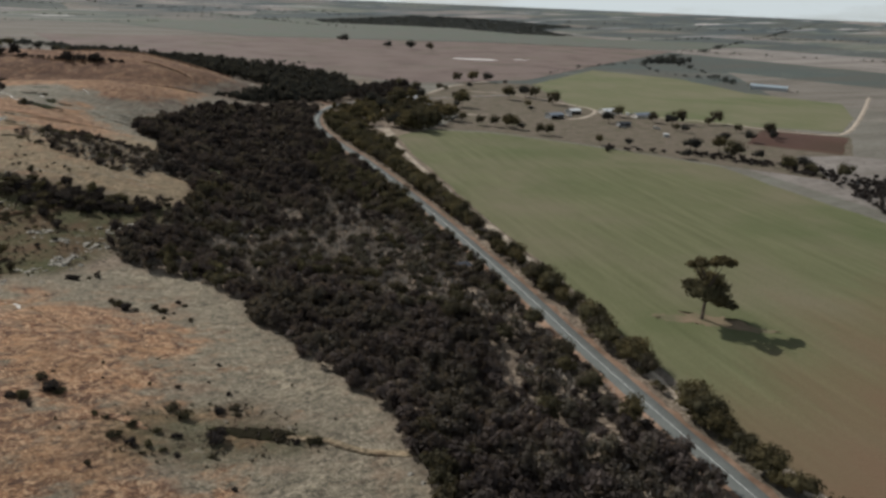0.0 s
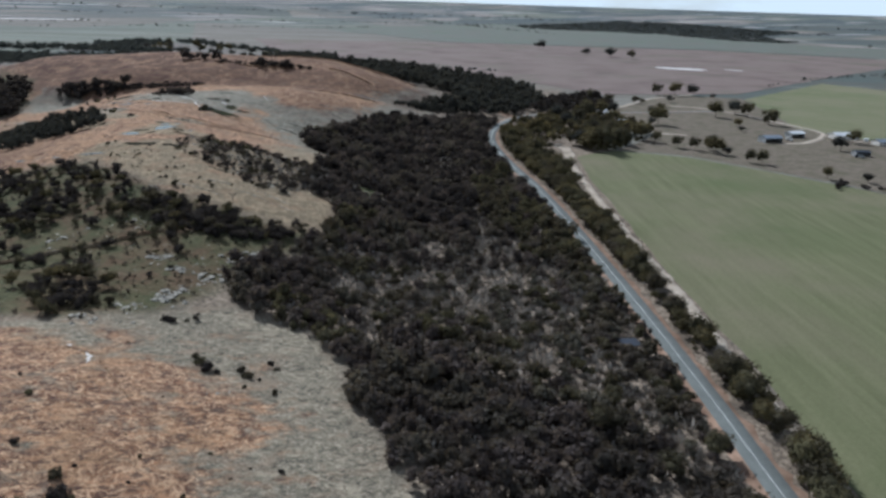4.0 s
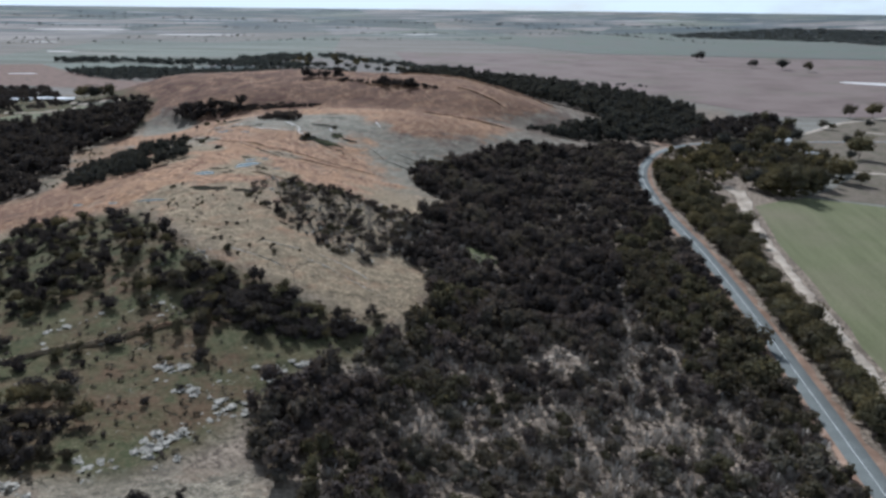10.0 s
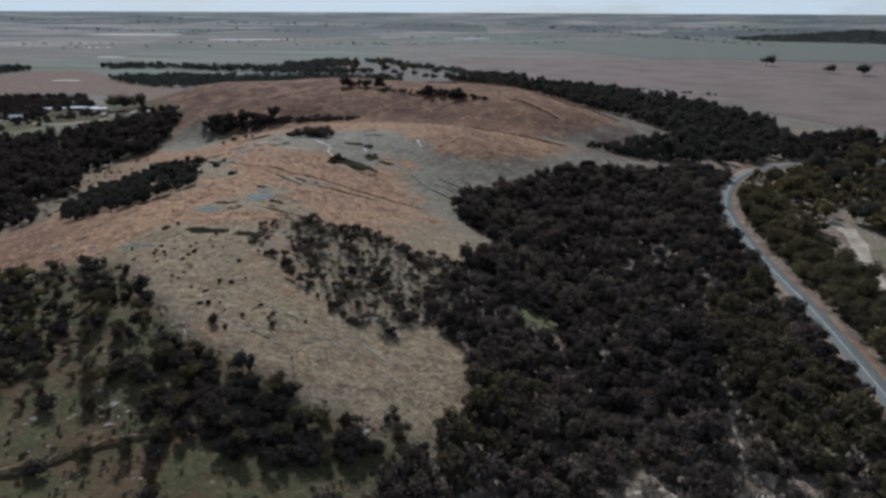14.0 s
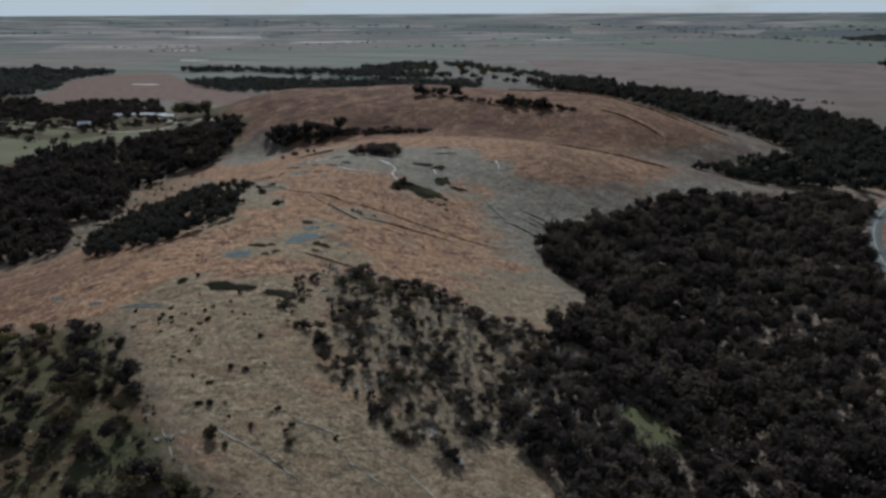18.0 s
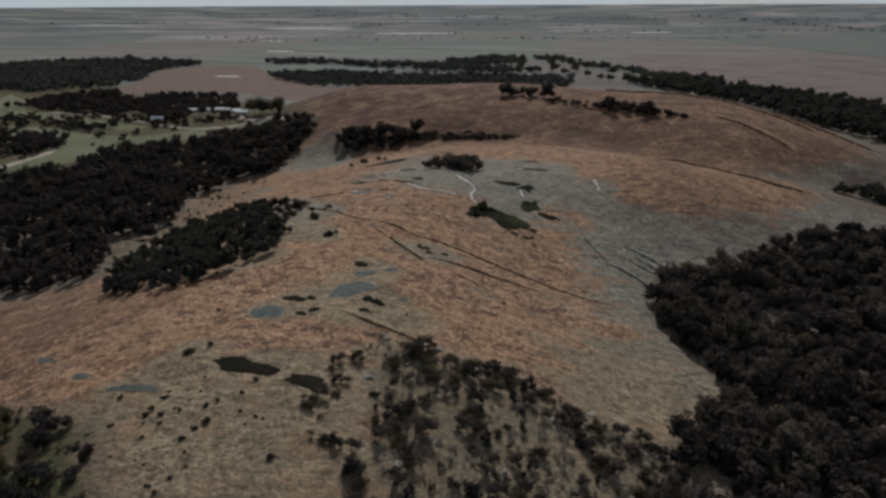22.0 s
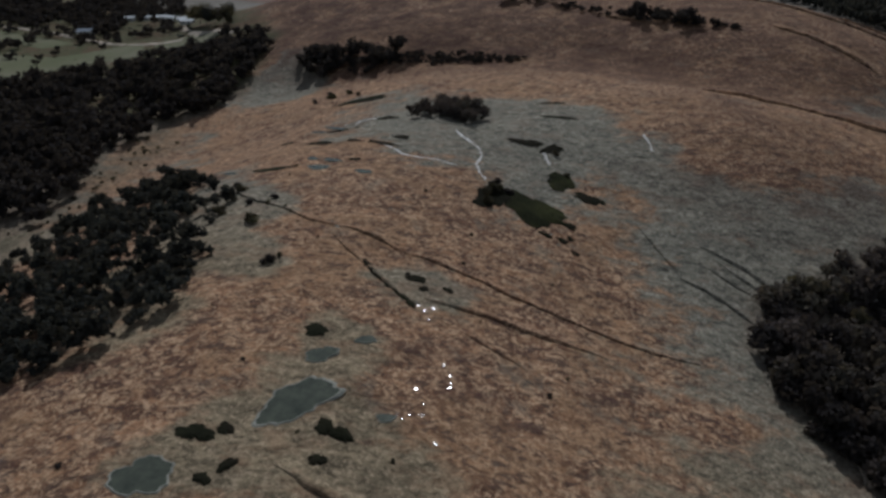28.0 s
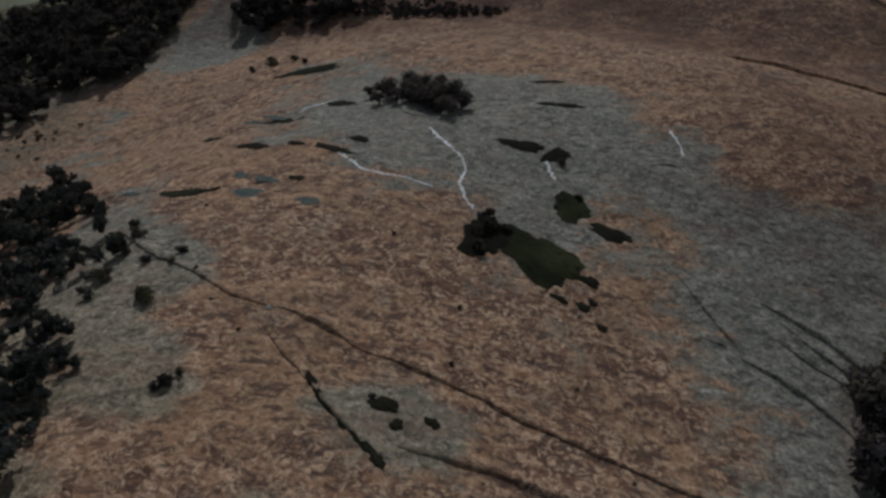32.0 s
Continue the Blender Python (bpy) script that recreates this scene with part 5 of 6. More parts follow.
def pool(cx, cy, a, b, turn, seed, label="shallow rain pool lying in a hollow of the granite"):
    """A rain pool: a pale rim of bare rock round a level water sheet."""
    root = new("rock_pool")
    edge = outline_blob(cx, cy, a, b, turn, seed, 56, 0.15)
    level = float(swell(cx, cy)[0]) + 0.1
    root.location = (cx, cy, level)
    bm = bmesh.new()
    bm.faces.new([bm.verts.new((px - cx, py - cy, 0.0)) for px, py in edge])
    part("water", bm, M_WATER, root)
    bm = bmesh.new()
    rings = []
    for k, (grow, dz) in enumerate(((0.97, -0.04), (1.0, 0.03), (1.05, 0.02), (1.14, -0.25))):
        rings.append([bm.verts.new(((px - cx) * grow, (py - cy) * grow, dz)) for px, py in edge])
    for r0, r1 in zip(rings, rings[1:]):
        for i in range(len(edge)):
            j = (i + 1) % len(edge)
            bm.faces.new((r0[i], r0[j], r1[j], r1[i]))
    part("rim", bm, M_RIM, root, "pale grey-green rock rim")
    return tagged(root, label, "pool", "pools on the rock")


def moss_bed(cx, cy, a, b, turn, seed, mat, label, tuft=0.45, dense=1.6):
    """A bed of moss and herbs in a hollow: a low cushion set with tufts."""
    root = new("moss_bed")
    z0 = z_at(cx, cy)
    root.location = (cx, cy, z0)
    edge = outline_blob(cx, cy, a, b, turn, seed, 64, 0.2)
    bm = bmesh.new()
    rings = []
    for grow, dz in ((1.06, -0.35), (1.0, 0.10), (0.7, 0.22), (0.35, 0.28)):
        rings.append([bm.verts.new(((px - cx) * grow, (py - cy) * grow, z_at(cx + (px - cx) * grow, cy + (py - cy) * grow) - z0 + dz)) for px, py in edge])
    for r0, r1 in zip(rings, rings[1:]):
        for i in range(len(edge)):
            j = (i + 1) % len(edge)
            bm.faces.new((r0[i], r0[j], r1[j], r1[i]))
    bm.faces.new(rings[-1])
    part("cushion", bm, mat, root)
    rng = np.random.default_rng(seed)
    n = max(5, int(a * b * dense))
    t, r = rng.uniform(0, 6.283, n), np.sqrt(rng.uniform(0, 1, n)) * 0.95
    px, py = np.cos(t) * r * a, np.sin(t) * r * b
    qx, qy = px * math.cos(turn) - py * math.sin(turn), px * math.sin(turn) + py * math.cos(turn)
    zz = height(qx + cx, qy + cy) - z0
    vs, fs, at = [], [], 0
    for i in range(n):
        v, f = SMALL[i % 4]
        s = tuft * rng.uniform(0.6, 1.6)
        vs.append(v * (s, s, s * 0.35) + (qx[i], qy[i], zz[i] + 0.1))
        fs.append(f + at)
        at += len(v)
    ob = new("moss_growth", mesh_from("moss_growth", np.concatenate(vs), np.concatenate(fs), [mat], True))
    ob.parent = root
    tagged(ob, "low tufts of moss and herbs", kind="stuff")
    return tagged(root, label, "moss bed", "moss beds on the rock")


def ledge(name, line, rise, back, mat, label, seed=0, flip=1, turf=False):
    """A broken sheet edge of the granite: a steep lip that slopes back into the rock."""
    rng = random.Random(seed)
    pts = [Vector(p) for p in spline(line, 1.6)]
    rows = []
    for i, p in enumerate(pts):
        d = (pts[min(i + 1, len(pts) - 1)] - pts[max(i - 1, 0)]).normalized()
        n = Vector((-d.y, d.x)) * flip
        taper = min(1, i / 4, (len(pts) - 1 - i) / 4)
        h = rise * (0.15 + 0.85 * taper) * rng.uniform(0.75, 1.2)
        j = rng.uniform(-0.25, 0.25) * max(1.0, rise * 1.6)
        row = []
        for off, up in ((-0.22 + j, -0.4), (-0.08 + j, h * 0.5), (0.1 + j, h), (back * 0.35, h * 0.75), (back * 0.8, h * 0.3), (back * 1.4, -0.3)):
            w = p + n * off
            row.append((w.x, w.y, z_at(w.x, w.y) + up))
        rows.append(row)
    verts = [v for r in rows for v in r]
    tris = []
    for i in range(len(rows) - 1):
        for k in range(5):
            a, b = 6 * i + k, 6 * i + k + 1
            tris += [(a, b, b + 6), (a, b + 6, a + 6)]
    me = mesh_from(name, verts, tris, [mat], True)
    if mat == M_GROUND:
        v = np.array(verts)
        lip = np.arange(len(v)) % 6 < 4 if turf else np.ones(len(v))
        mark(me, "bare", lip)
        mark(me, "grass", 1.0 - lip)
        mark(me, "rust", rust_amount(v[:, 0], v[:, 1]))
        mark(me, "tan", np.clip((375 - v[:, 1]) / 50, 0, 1))
    return tagged(new(name, me), label, "rock ledge", "ledges of the granite")


def boulder(cx, cy, size, seed, mat, label, squash=0.34):
    rng = random.Random(seed)
    bm = bmesh.new()
    bmesh.ops.create_icosphere(bm, subdivisions=2, radius=1)
    off = Vector((rng.uniform(-9, 9), rng.uniform(-9, 9), rng.uniform(-9, 9)))
    for v in bm.verts:
        k = 1 + 1.1 * noise.noise(v.co * 1.2 + off) + 0.6 * noise.noise(v.co * 3.1 + off)
        v.co = Vector((v.co.x * size * k, v.co.y * size * k * rng.uniform(0.93, 1.0), v.co.z * size * squash * k))
    me = bpy.data.meshes.new("boulder")
    bm.to_mesh(me)
    bm.free()
    me.materials.append(mat)
    ob = new("boulder", me)
    ob.matrix_world = Matrix.Translation((cx, cy, z_at(cx, cy) + size * squash * 0.25)) @ Matrix.Rotation(rng.uniform(0, 6.28), 4, "Z")
    return tagged(ob, label, "boulder", "boulders about the rock")


def bush(cx, cy, size, seed, mat=None, label="dark green bush growing in a crack of the granite", squash=1.0):
    ob = plant("rock_bush", seed, 1.5 * squash, 1.0, 120, 0.30, mat or M_WOOD_LEAF, label, "bush", lobes=4, base=0.02, thick=0.05, forks=3, group="bushes on the rock", low=0.08)
    ob.matrix_basis = Matrix.Translation((cx, cy, z_at(cx, cy) - 0.05)) @ Matrix.Rotation(seed * 1.7, 4, "Z") @ Matrix.Scale(size, 4)
    return ob


# rain pools
for n, (cx, cy, a, b, turn) in enumerate(POOLS):
    pool(cx, cy, a, b, turn, 600 + n)
# moss beds
BEDS = ((-152.5, 268.5, 6.2, 2.5, 0.15), (-138.5, 271.0, 4.6, 1.9, 0.15), (-160.5, 393.5, 9.2, 5.0, -0.3), (-170.5, 392.5, 4.2, 6.0, 0.2), (-161.0, 411.5, 3.8, 4.0, 0.6), (-152.0, 408.5, 4.4, 1.7, 0.0),) + (
    (-178, 427, 5.6, 1.8, 0.2), (-170, 427, 3.2, 2.2, 0.8), (-229.5, 379.5, 5.6, 2.1, 0.15), (-213, 406, 5.2, 1.3, -0.1), (-210, 412, 2.2, 1.2, 0), (-223, 406, 2.2, 1.0, 0.1), (-233, 403, 3.6, 1.8, 0.1),) + (
    (-254, 411, 2.6, 1.4, 0.1), (-237, 422, 4.0, 1.8, -0.2), (-230, 433, 4.2, 2.2, 0.1), (-177, 450, 5.0, 1.2, 0.3), (-186, 463, 4.0, 1.0, 0.2), (-211, 391, 1.6, 1.2, 0), (-262, 462, 9.0, 3.4, 0.3),) + (
    (-168.0, 323.4, 1.9, 1.6, 0.3), (-166.0, 296.3, 2.6, 1.5, 0.2), (-163.2, 299.0, 1.4, 1.0, 0), (-152.0, 306.0, 1.4, 1.3, 0), (-149.4, 306.4, 1.5, 1.1, 0), (-149.2, 301.0, 1.1, 1.0, 0), (-159, 291, 1.2, 0.9, 0),) + (
    (-158, 294.2, 0.9, 1.3, 0), (-165, 349, 2.0, 1.2, 0.2), (-162, 347, 0.9, 0.9, 0), (-158.5, 350, 1.0, 0.8, 0), (-151, 393, 1.7, 1.1, 0), (-150, 386.5, 1.3, 0.9, 0), (-154, 385.5, 1.5, 0.6, 0), (-146, 384, 1.0, 0.7, 0),) + (
    (-149, 388.5, 0.8, 0.9, 0),)
for n, (cx, cy, a, b, turn) in enumerate(BEDS):
    moss_bed(cx, cy, a, b, turn, 700 + n, M_MOSS if n not in (2, 4) else M_MOSS_2, "dark olive moss and herbs filling a hollow in the granite" if n not in (2, 4) else "yellow-green moss and herbs in a wet hollow",
             0.32 if a > 1.6 else 0.22)
# moss along the crack and the near hollow of the south dome
for n, (cx, cy) in enumerate(((-175, 347), (-172.5, 345.5), (-170, 344.3), (-167.5, 343.4), (-165, 342.6), (-163, 341.8), (-161.2, 341))):
    moss_bed(cx, cy, 1.6, 0.7, -0.5, 760 + n, M_MOSS, "dark moss lining a crack of the granite", 0.28)
moss_bed(-21, 40.5, 7.0, 2.6, -0.05, 780, M_MOSS_2, "yellow-green herbs in a wet hollow", 0.45)

# ledges and joints of the sheeted granite
LEDGES = [([(-231, 364), (-218, 359), (-207, 357.5), (-195, 355.5), (-188, 356)], 0.7), ([(-188, 356.5), (-180, 356.5), (-173, 356)], 1.3), ([(-173, 356), (-159, 357.5), (-149, 358), (-141, 359), (-127, 361), (-114, 366)], 0.7),
          ([(-187, 352), (-181, 349), (-175, 346.5)], 0.8), ([(-176, 347), (-170, 344), (-165, 342.5), (-161, 340.5)], 1.0), ([(-160, 344), (-155, 345.5), (-149, 347.5), (-142, 349), (-128, 353)], 0.9),
          ([(-153, 297.5), (-148, 297), (-144, 297), (-138, 298), (-130, 298.5)], 1.0), ([(-143, 291), (-139, 288), (-135, 286)], 0.8), ([(-125, 392), (-120, 391.5), (-113, 390), (-105, 386)], 1.1), ([(-122, 400), (-113, 398), (-107, 396)], 0.8),
          ([(-124, 407), (-114, 405), (-107, 402), (-103, 397)], 0.9), ([(-132, 393), (-127, 393), (-122, 392)], 0.5), ([(-139, 405), (-132, 399), (-123, 392)], 0.6), ([(-119, 404), (-113, 401), (-105, 398)], 0.9), ([(-152, 434), (-148, 436), (-143, 437)], 0.4), ([(-155, 340), (-145, 339), (-136, 338)], 0.4), ([(-215, 440), (-209, 430), (-198, 429)], 0.4),
          ([(-91, 101), (-86, 100), (-82, 99.5)], 0.6), ([(-81, 98), (-76, 92), (-70, 86), (-62, 78)], 0.5), ([(-17, 38), (-8, 38), (1, 34), (12, 33)], 0.7), ([(-54, 39), (-49, 41), (-42, 38)], 0.6)]
for n, (line, rise) in enumerate(LEDGES):
    ledge("rock_ledge", line, rise * 0.6, 2.3, M_GROUND, "broken sheet edge of rust and grey granite", 800 + n)
FAR_LEDGES = [[(-230, 668), (-180, 655), (-130, 640), (-90, 628)], [(-150, 520), (-120, 512), (-95, 508), (-80, 512)], [(-140, 600), (-115, 590), (-95, 580)], [(-120, 660), (-95, 650), (-60, 640)], [(-215, 590), (-190, 588), (-170, 592)]]
for n, line in enumerate(FAR_LEDGES):
    ledge("rock_ledge", line, 1.1, 5.0, M_GROUND, "broken sheet edge on the far granite dome", 830 + n)
# the ledge that stands over the grassy gully
ledge("gully_ledge", [(-162, 140), (-150, 149), (-138, 157), (-127, 166), (-119, 170), (-115, 176), (-108, 184), (-103, 187)], 1.1, 1.6, M_GROUND, "low dark-faced granite ledge over the grassy gully", 840, turf=True)

# broken pale sheet edges on the grey slope above the gully
for n, line in enumerate(([(-126, 220), (-121, 217), (-118, 215)], [(-118, 224.5), (-113, 224), (-109, 224), (-102, 223), (-97, 222)], [(-96, 231), (-87, 230), (-79, 228), (-68, 225)], [(-92, 236), (-84, 235), (-74, 232)], [(-112, 234), (-104, 234), (-97, 236)])):
    ledge("rock_ledge", line, 0.1, 0.2, M_BLEACHED, "broken pale sheet edge on the grey granite slope", 844 + n)

# pale streaks where water runs down the rock
for n, (line, w) in enumerate((([(-199, 424), (-195, 420.5), (-191, 418), (-187, 415), (-184, 411.5), (-183, 408), (-181.5, 404), (-178.5, 401), (-176, 399)], 0.3), ([(-211, 405), (-205, 402), (-201, 400), (-195, 400.5), (-186, 401)], 0.22),
                               ([(-171, 424), (-169, 421), (-167, 418.5)], 0.34), ([(-234, 436), (-236, 432), (-239, 428), (-243, 427)], 0.25), ([(-151, 449), (-148, 445), (-146, 441)], 0.25), ([(-91, 101.5), (-86, 100.5), (-83, 97), (-82, 94)], 0.35))):
    rng = random.Random(850 + n)
    run = [Vector(p) for p in spline(line, 0.5)]
    verts, tris = [], []
    for i, p in enumerate(run):
        d = (run[min(i + 1, len(run) - 1)] - run[max(i - 1, 0)]).normalized()
        side = Vector((-d.y, d.x))
        p = p + side * rng.gauss(0, w * 0.6)
        wide = w * rng.uniform(0.35, 1.5) * (1.0 - 0.5 * i / len(run))
        verts += [(q.x, q.y, z_at(q.x, q.y) + up) for q, up in ((p - side * wide * 1.5, -0.05), (p - side * wide, 0.07), (p + side * wide, 0.07), (p + side * wide * 1.5, -0.05))]
    for i in range(len(run) - 1):
        for k in range(3):
            a, b = 4 * i + k, 4 * i + k + 1
            tris += [(a, b, b + 4), (a, b + 4, a + 4)]
    me = mesh_from("water_streak", verts, tris)
    me.materials.append(M_STREAK)
    tagged(new("water_streak", me), "pale broken streak where water runs down granite", "streak")

# wet films that catch the sun
for n, (cx, cy) in enumerate(((-144, 326), (-143.6, 325), (-144, 319.3), (-144.4, 318.6), (-145, 314), (-143, 316), (-139, 313), (-147, 321), (-145, 327.6), (-147, 329), (-146.2, 314.6), (-144.4, 315.2), (-162, 341.2), (-160.8, 341.8),
                              (-159.6, 341.4), (-158, 340.6), (-157, 342.2), (-156, 338.6), (-163.2, 342.6))):
    rng = random.Random(860 + n)
    bm = bmesh.new()
    s = rng.uniform(0.10, 0.30)
    bm.faces.new([bm.verts.new((px, py, 0.012 * py)) for px, py in outline_blob(0, 0, s, s * 0.7, rng.uniform(0, 3), 870 + n, 14, 0.3)])
    me = bpy.data.meshes.new("wet_film")
    bm.to_mesh(me)
    bm.free()
    me.materials.append(M_FILM)
    ob = new("wet_film", me)
    ob.location = (cx, cy, max(z_at(cx + dx, cy + dy) for dx in (-s, 0, s) for dy in (-s, 0, s)) + 0.03)
    tagged(ob, "small wet film of water on rust-coloured granite", "puddle", "wet films on the rock")

# bushes, one by one
BUSHES = ((-191, 336.5, 1.9), (-190, 339, 1.0), (-207, 349, 2.6), (-212, 361, 1.4), (-219, 351, 2.2), (-224, 363, 2.0), (-229, 366, 1.6), (-211, 358, 1.0), (-206, 358, 0.8), (-216, 357, 1.6), (-222, 357, 1.8), (-203, 357, 0.7),) + (
    (-29, 37, 2.6), (-45, 39, 1.3), (-40, 38, 1.1), (-36, 37, 1.1), (-38, 47, 1.7), (-36, 44, 1.9), (-44, 33, 1.2), (-41, 33, 1.2), (-38, 32, 0.9), (-35, 31, 0.9), (-47, 35, 1.4), (-29, 31, 0.9), (-29, 48, 1.5), (-26, 50, 1.4),) + (
    (-16, 39, 1.9), (-13, 38, 1.2), (-10, 38, 1.5), (-8, 38, 1.3), (-62, 50, 2.4), (-60, 49, 1.5), (-66, 45, 1.7), (-68, 45, 1.2), (-65, 54, 1.5), (-52, 42, 1.0), (-72, 46, 1.4), (-50, 41, 0.8), (-25, 47, 1.0),) + (
    (-59, 104, 2.2), (-61, 106, 1.6), (-63, 108.5, 1.2), (-56, 103, 1.1), (-51, 107, 1.5), (-49, 104, 1.6), (-46, 114, 1.2), (-44, 111, 0.9), (-41, 99, 1.1), (-78, 127, 1.9), (-74, 129, 0.8), (-83, 76, 1.1), (-76, 60, 1.2),) + (
    (-117, 223, 2.3), (-112, 228, 0.9), (-106, 230, 0.8), (-98, 234, 0.9), (-113, 222, 1.0), (-123, 229, 1.2), (-104, 228, 1.3), (-167, 267, 1.6), (-165, 271, 0.9), (-145, 253, 1.0), (-160, 257, 0.7), (-158, 254, 0.7),) + (
    (-157, 251, 0.8), (-152, 253, 0.6), (-149, 256, 0.8), (-148, 258, 0.7), (-166, 251, 0.8), (-147, 266, 0.8), (-152, 249, 0.7), (-156, 262, 0.5), (-146, 262, 0.6), (-142, 258, 0.6), (-171, 395, 1.8), (-173, 398, 1.6),) + (
    (-170, 389, 1.6), (-172, 392, 1.6), (-168, 396, 1.4), (-168, 425, 1.4), (-161, 415, 1.3), (-289, 466, 2.0), (-283, 470, 2.4), (-277, 474, 2.4), (-287, 474, 2.6), (-270, 470, 1.6))
for n, (cx, cy, s) in enumerate(BUSHES):
    low = cy < 130
    bush(cx, cy, s * (0.95 if low else (1.0 if 385 < cy < 400 else 0.75)), 1000 + n, M_GREEN if n % 3 else M_WOOD_LEAF, squash=0.42 if low else 0.8)

# dark tufts dotted over the slope above the gully
protos = [plant("rock_tuft", 1150 + i, 0.34, 0.85, 60, 0.34, m, "small dark tuft growing on the granite slope", "bush", lobes=3, base=0.02, thick=0.03, forks=2, group="tufts on the slope", low=0.05) for i, m in enumerate((M_WOOD_LEAF, M_GREEN))]
x, y, rng = strew([(-165, 244), (-172, 256), (-150, 262), (-132, 258), (-120, 246), (-104, 238), (-100, 230), (-118, 226), (-138, 232)], 3.0, 25, density=lambda x, y: np.where(fbm(x, y, 12, 2, 19) > 0.5, 0.6, 0.12))
set_out(protos, [(a, b, 0.3 + 0.75 * c) for a, b, c in zip(x, y, rng.uniform(0, 1, len(x)) ** 2)], 1151)
x, y, rng = strew([(-100, 30), (-100, 110), (-60, 118), (-20, 80), (0, 50), (-20, 20)], 7.0, 26, density=lambda x, y: np.where(fbm(x, y, 16, 2, 20) > 0.5, 0.5, 0.1))
set_out(protos, [(a, b, 0.3 + 0.8 * c) for a, b, c in zip(x, y, rng.uniform(0, 1, len(x)) ** 2)], 1152)
x, y, rng = strew([(-215, 300), (-175, 280), (-145, 300), (-130, 330), (-120, 360), (-150, 390), (-215, 385), (-225, 365), (-195, 330)], 9.0, 27, density=lambda x, y: 0.3 + 0 * x)
set_out(protos, [(a, b, 0.25 + 0.5 * c) for a, b, c in zip(x, y, rng.uniform(0, 1, len(x)) ** 2)], 1153)
drop(protos)

# the clump of trees above the pale streak
protos = [plant("clump_tree", 1200 + i, 5.6, 3.2, 340, 0.42, M_WOOD_LEAF if i else M_SCRUB, "dark bushy tree in a clump on the bare dome", "tree", lobes=5, base=0.04, thick=0.12, group="clump above the streak", low=0.08) for i in range(3)]
set_out(protos, [(-219, 439, 1.0), (-216, 444, 1.1), (-208, 443, 1.25), (-203, 434, 1.1), (-199, 433, 0.95), (-212, 438, 1.1), (-201, 439, 1.2), (-210, 440, 1.1), (-206, 435, 1.0), (-222, 441, 0.8),
                 (-214, 441, 1.1), (-205, 439, 1.2), (-204, 443, 1.0), (-209, 437, 1.0), (-213, 446, 0.9), (-224, 438, 0.6), (-219, 434, 0.7), (-215, 436, 0.8), (-198, 438, 0.9)], 1210)
drop(protos)

# gully and fold trees, one by one
protos = [plant("gully_tree", 1220 + i, 3.9, 2.5, 210, 0.44, m, "dark bushy tree over the grassy gully", "tree", lobes=5, base=0.05, thick=0.12, group="trees of the gully", low=0.08) for i, m in enumerate((M_WOOD_LEAF, M_GREEN, M_OLIVE, M_GREEN, M_WOOD_LEAF))]
LEDGE = [(-150, 150), (-135, 156), (-126, 163), (-115, 176)]


def gully_density(x, y):
    dense = np.clip(1.15 - edge_distance(x, y, [(-132, 220), (-104, 205), (-84, 199), (-64, 204)], False) / 14, 0, 1)
    d = np.where(fbm(x, y, 13, 2, 5) > 0.5, 0.85, 0.18 + 0.4 * np.clip((y - 190) / 20, 0, 1))
    d = np.maximum(d, dense * 0.97)
    return d * np.clip(edge_distance(x, y, LEDGE, False) / 9 - 0.4, 0, 1)


x, y, rng = strew(GULLY_TREES, 4.4, 22, density=gully_density)
size = rng.uniform(0.5, 1.25, len(x))
pick = rng.permutation(len(x))
set_out(protos, [(x[k], y[k], size[k]) for k in pick[:190]], 1230)
if len(pick) > 190:
    thicket("scrub", SHRUBS, x[pick[190:]], y[pick[190:]], size[pick[190:]] * 2.0, M_WOOD_LEAF, "dark bushy scrub over the grassy gully", "scrub", 1234)
x, y, rng = strew([(-124, 204), (-104, 208), (-84, 205), (-64, 203), (-72, 192), (-90, 187), (-108, 190)], 3.4, 24, density=lambda x, y: 0.85 + 0 * x)
set_out(protos[:1] + protos[4:], [(a, b, s) for a, b, s in zip(x, y, rng.uniform(0.6, 1.1, len(x)))], 1233)
x, y, rng = strew(FRONT_CLUMP, 4.6, 23, density=lambda x, y: 0.8 + 0 * x)
set_out(protos, [(a, b, s) for a, b, s in zip(x, y, rng.uniform(0.6, 1.3, len(x)))], 1231)
set_out(protos, [(-158, 138, 0.9), (-153, 142, 1.0), (-147, 145, 0.9), (-142, 149, 1.0), (-137, 152, 0.9), (-132, 155, 1.1), (-126, 160, 0.9), (-122, 164, 0.8), (-117, 170, 0.9), (-112, 176, 0.9), (-106, 180, 1.0), (-101, 182, 1.0), (-97, 176, 0.7), (-94, 172, 0.9), (-150, 140, 0.8), (-140, 144, 0.7), (-62, 210, 1.0), (-57, 207, 0.9), (-66, 214, 0.8), (-95, 152, 0.5), (-77, 127, 0.5), (-72, 131, 0.5), (-92, 160, 0.4), (-100, 168, 0.5), (-118, 160, 0.45)], 1232)
drop(protos)
protos = [plant("fold_shrub", 1240 + i, 2.6, 1.65, 120, 0.34, m, "dark shrub in a stony fold of the rock", "shrub", lobes=4, base=0.04, thick=0.1, group="shrubs of the fold", low=0.08) for i, m in enumerate((M_WOOD_LEAF, M_GREEN, M_SCRUB))]
x, y, rng = strew(BAND, 2.6, 21, density=lambda x, y: np.clip(0.26 + np.where(fbm(x, y, 9, 2, 6) > 0.5, 0.5, 0.0) + 0.6 * (edge_distance(x, y, BAND[:7], False) < 9), 0, 0.97))
keep = (x > -132) | (y < 283)
x, y = x[keep], y[keep]
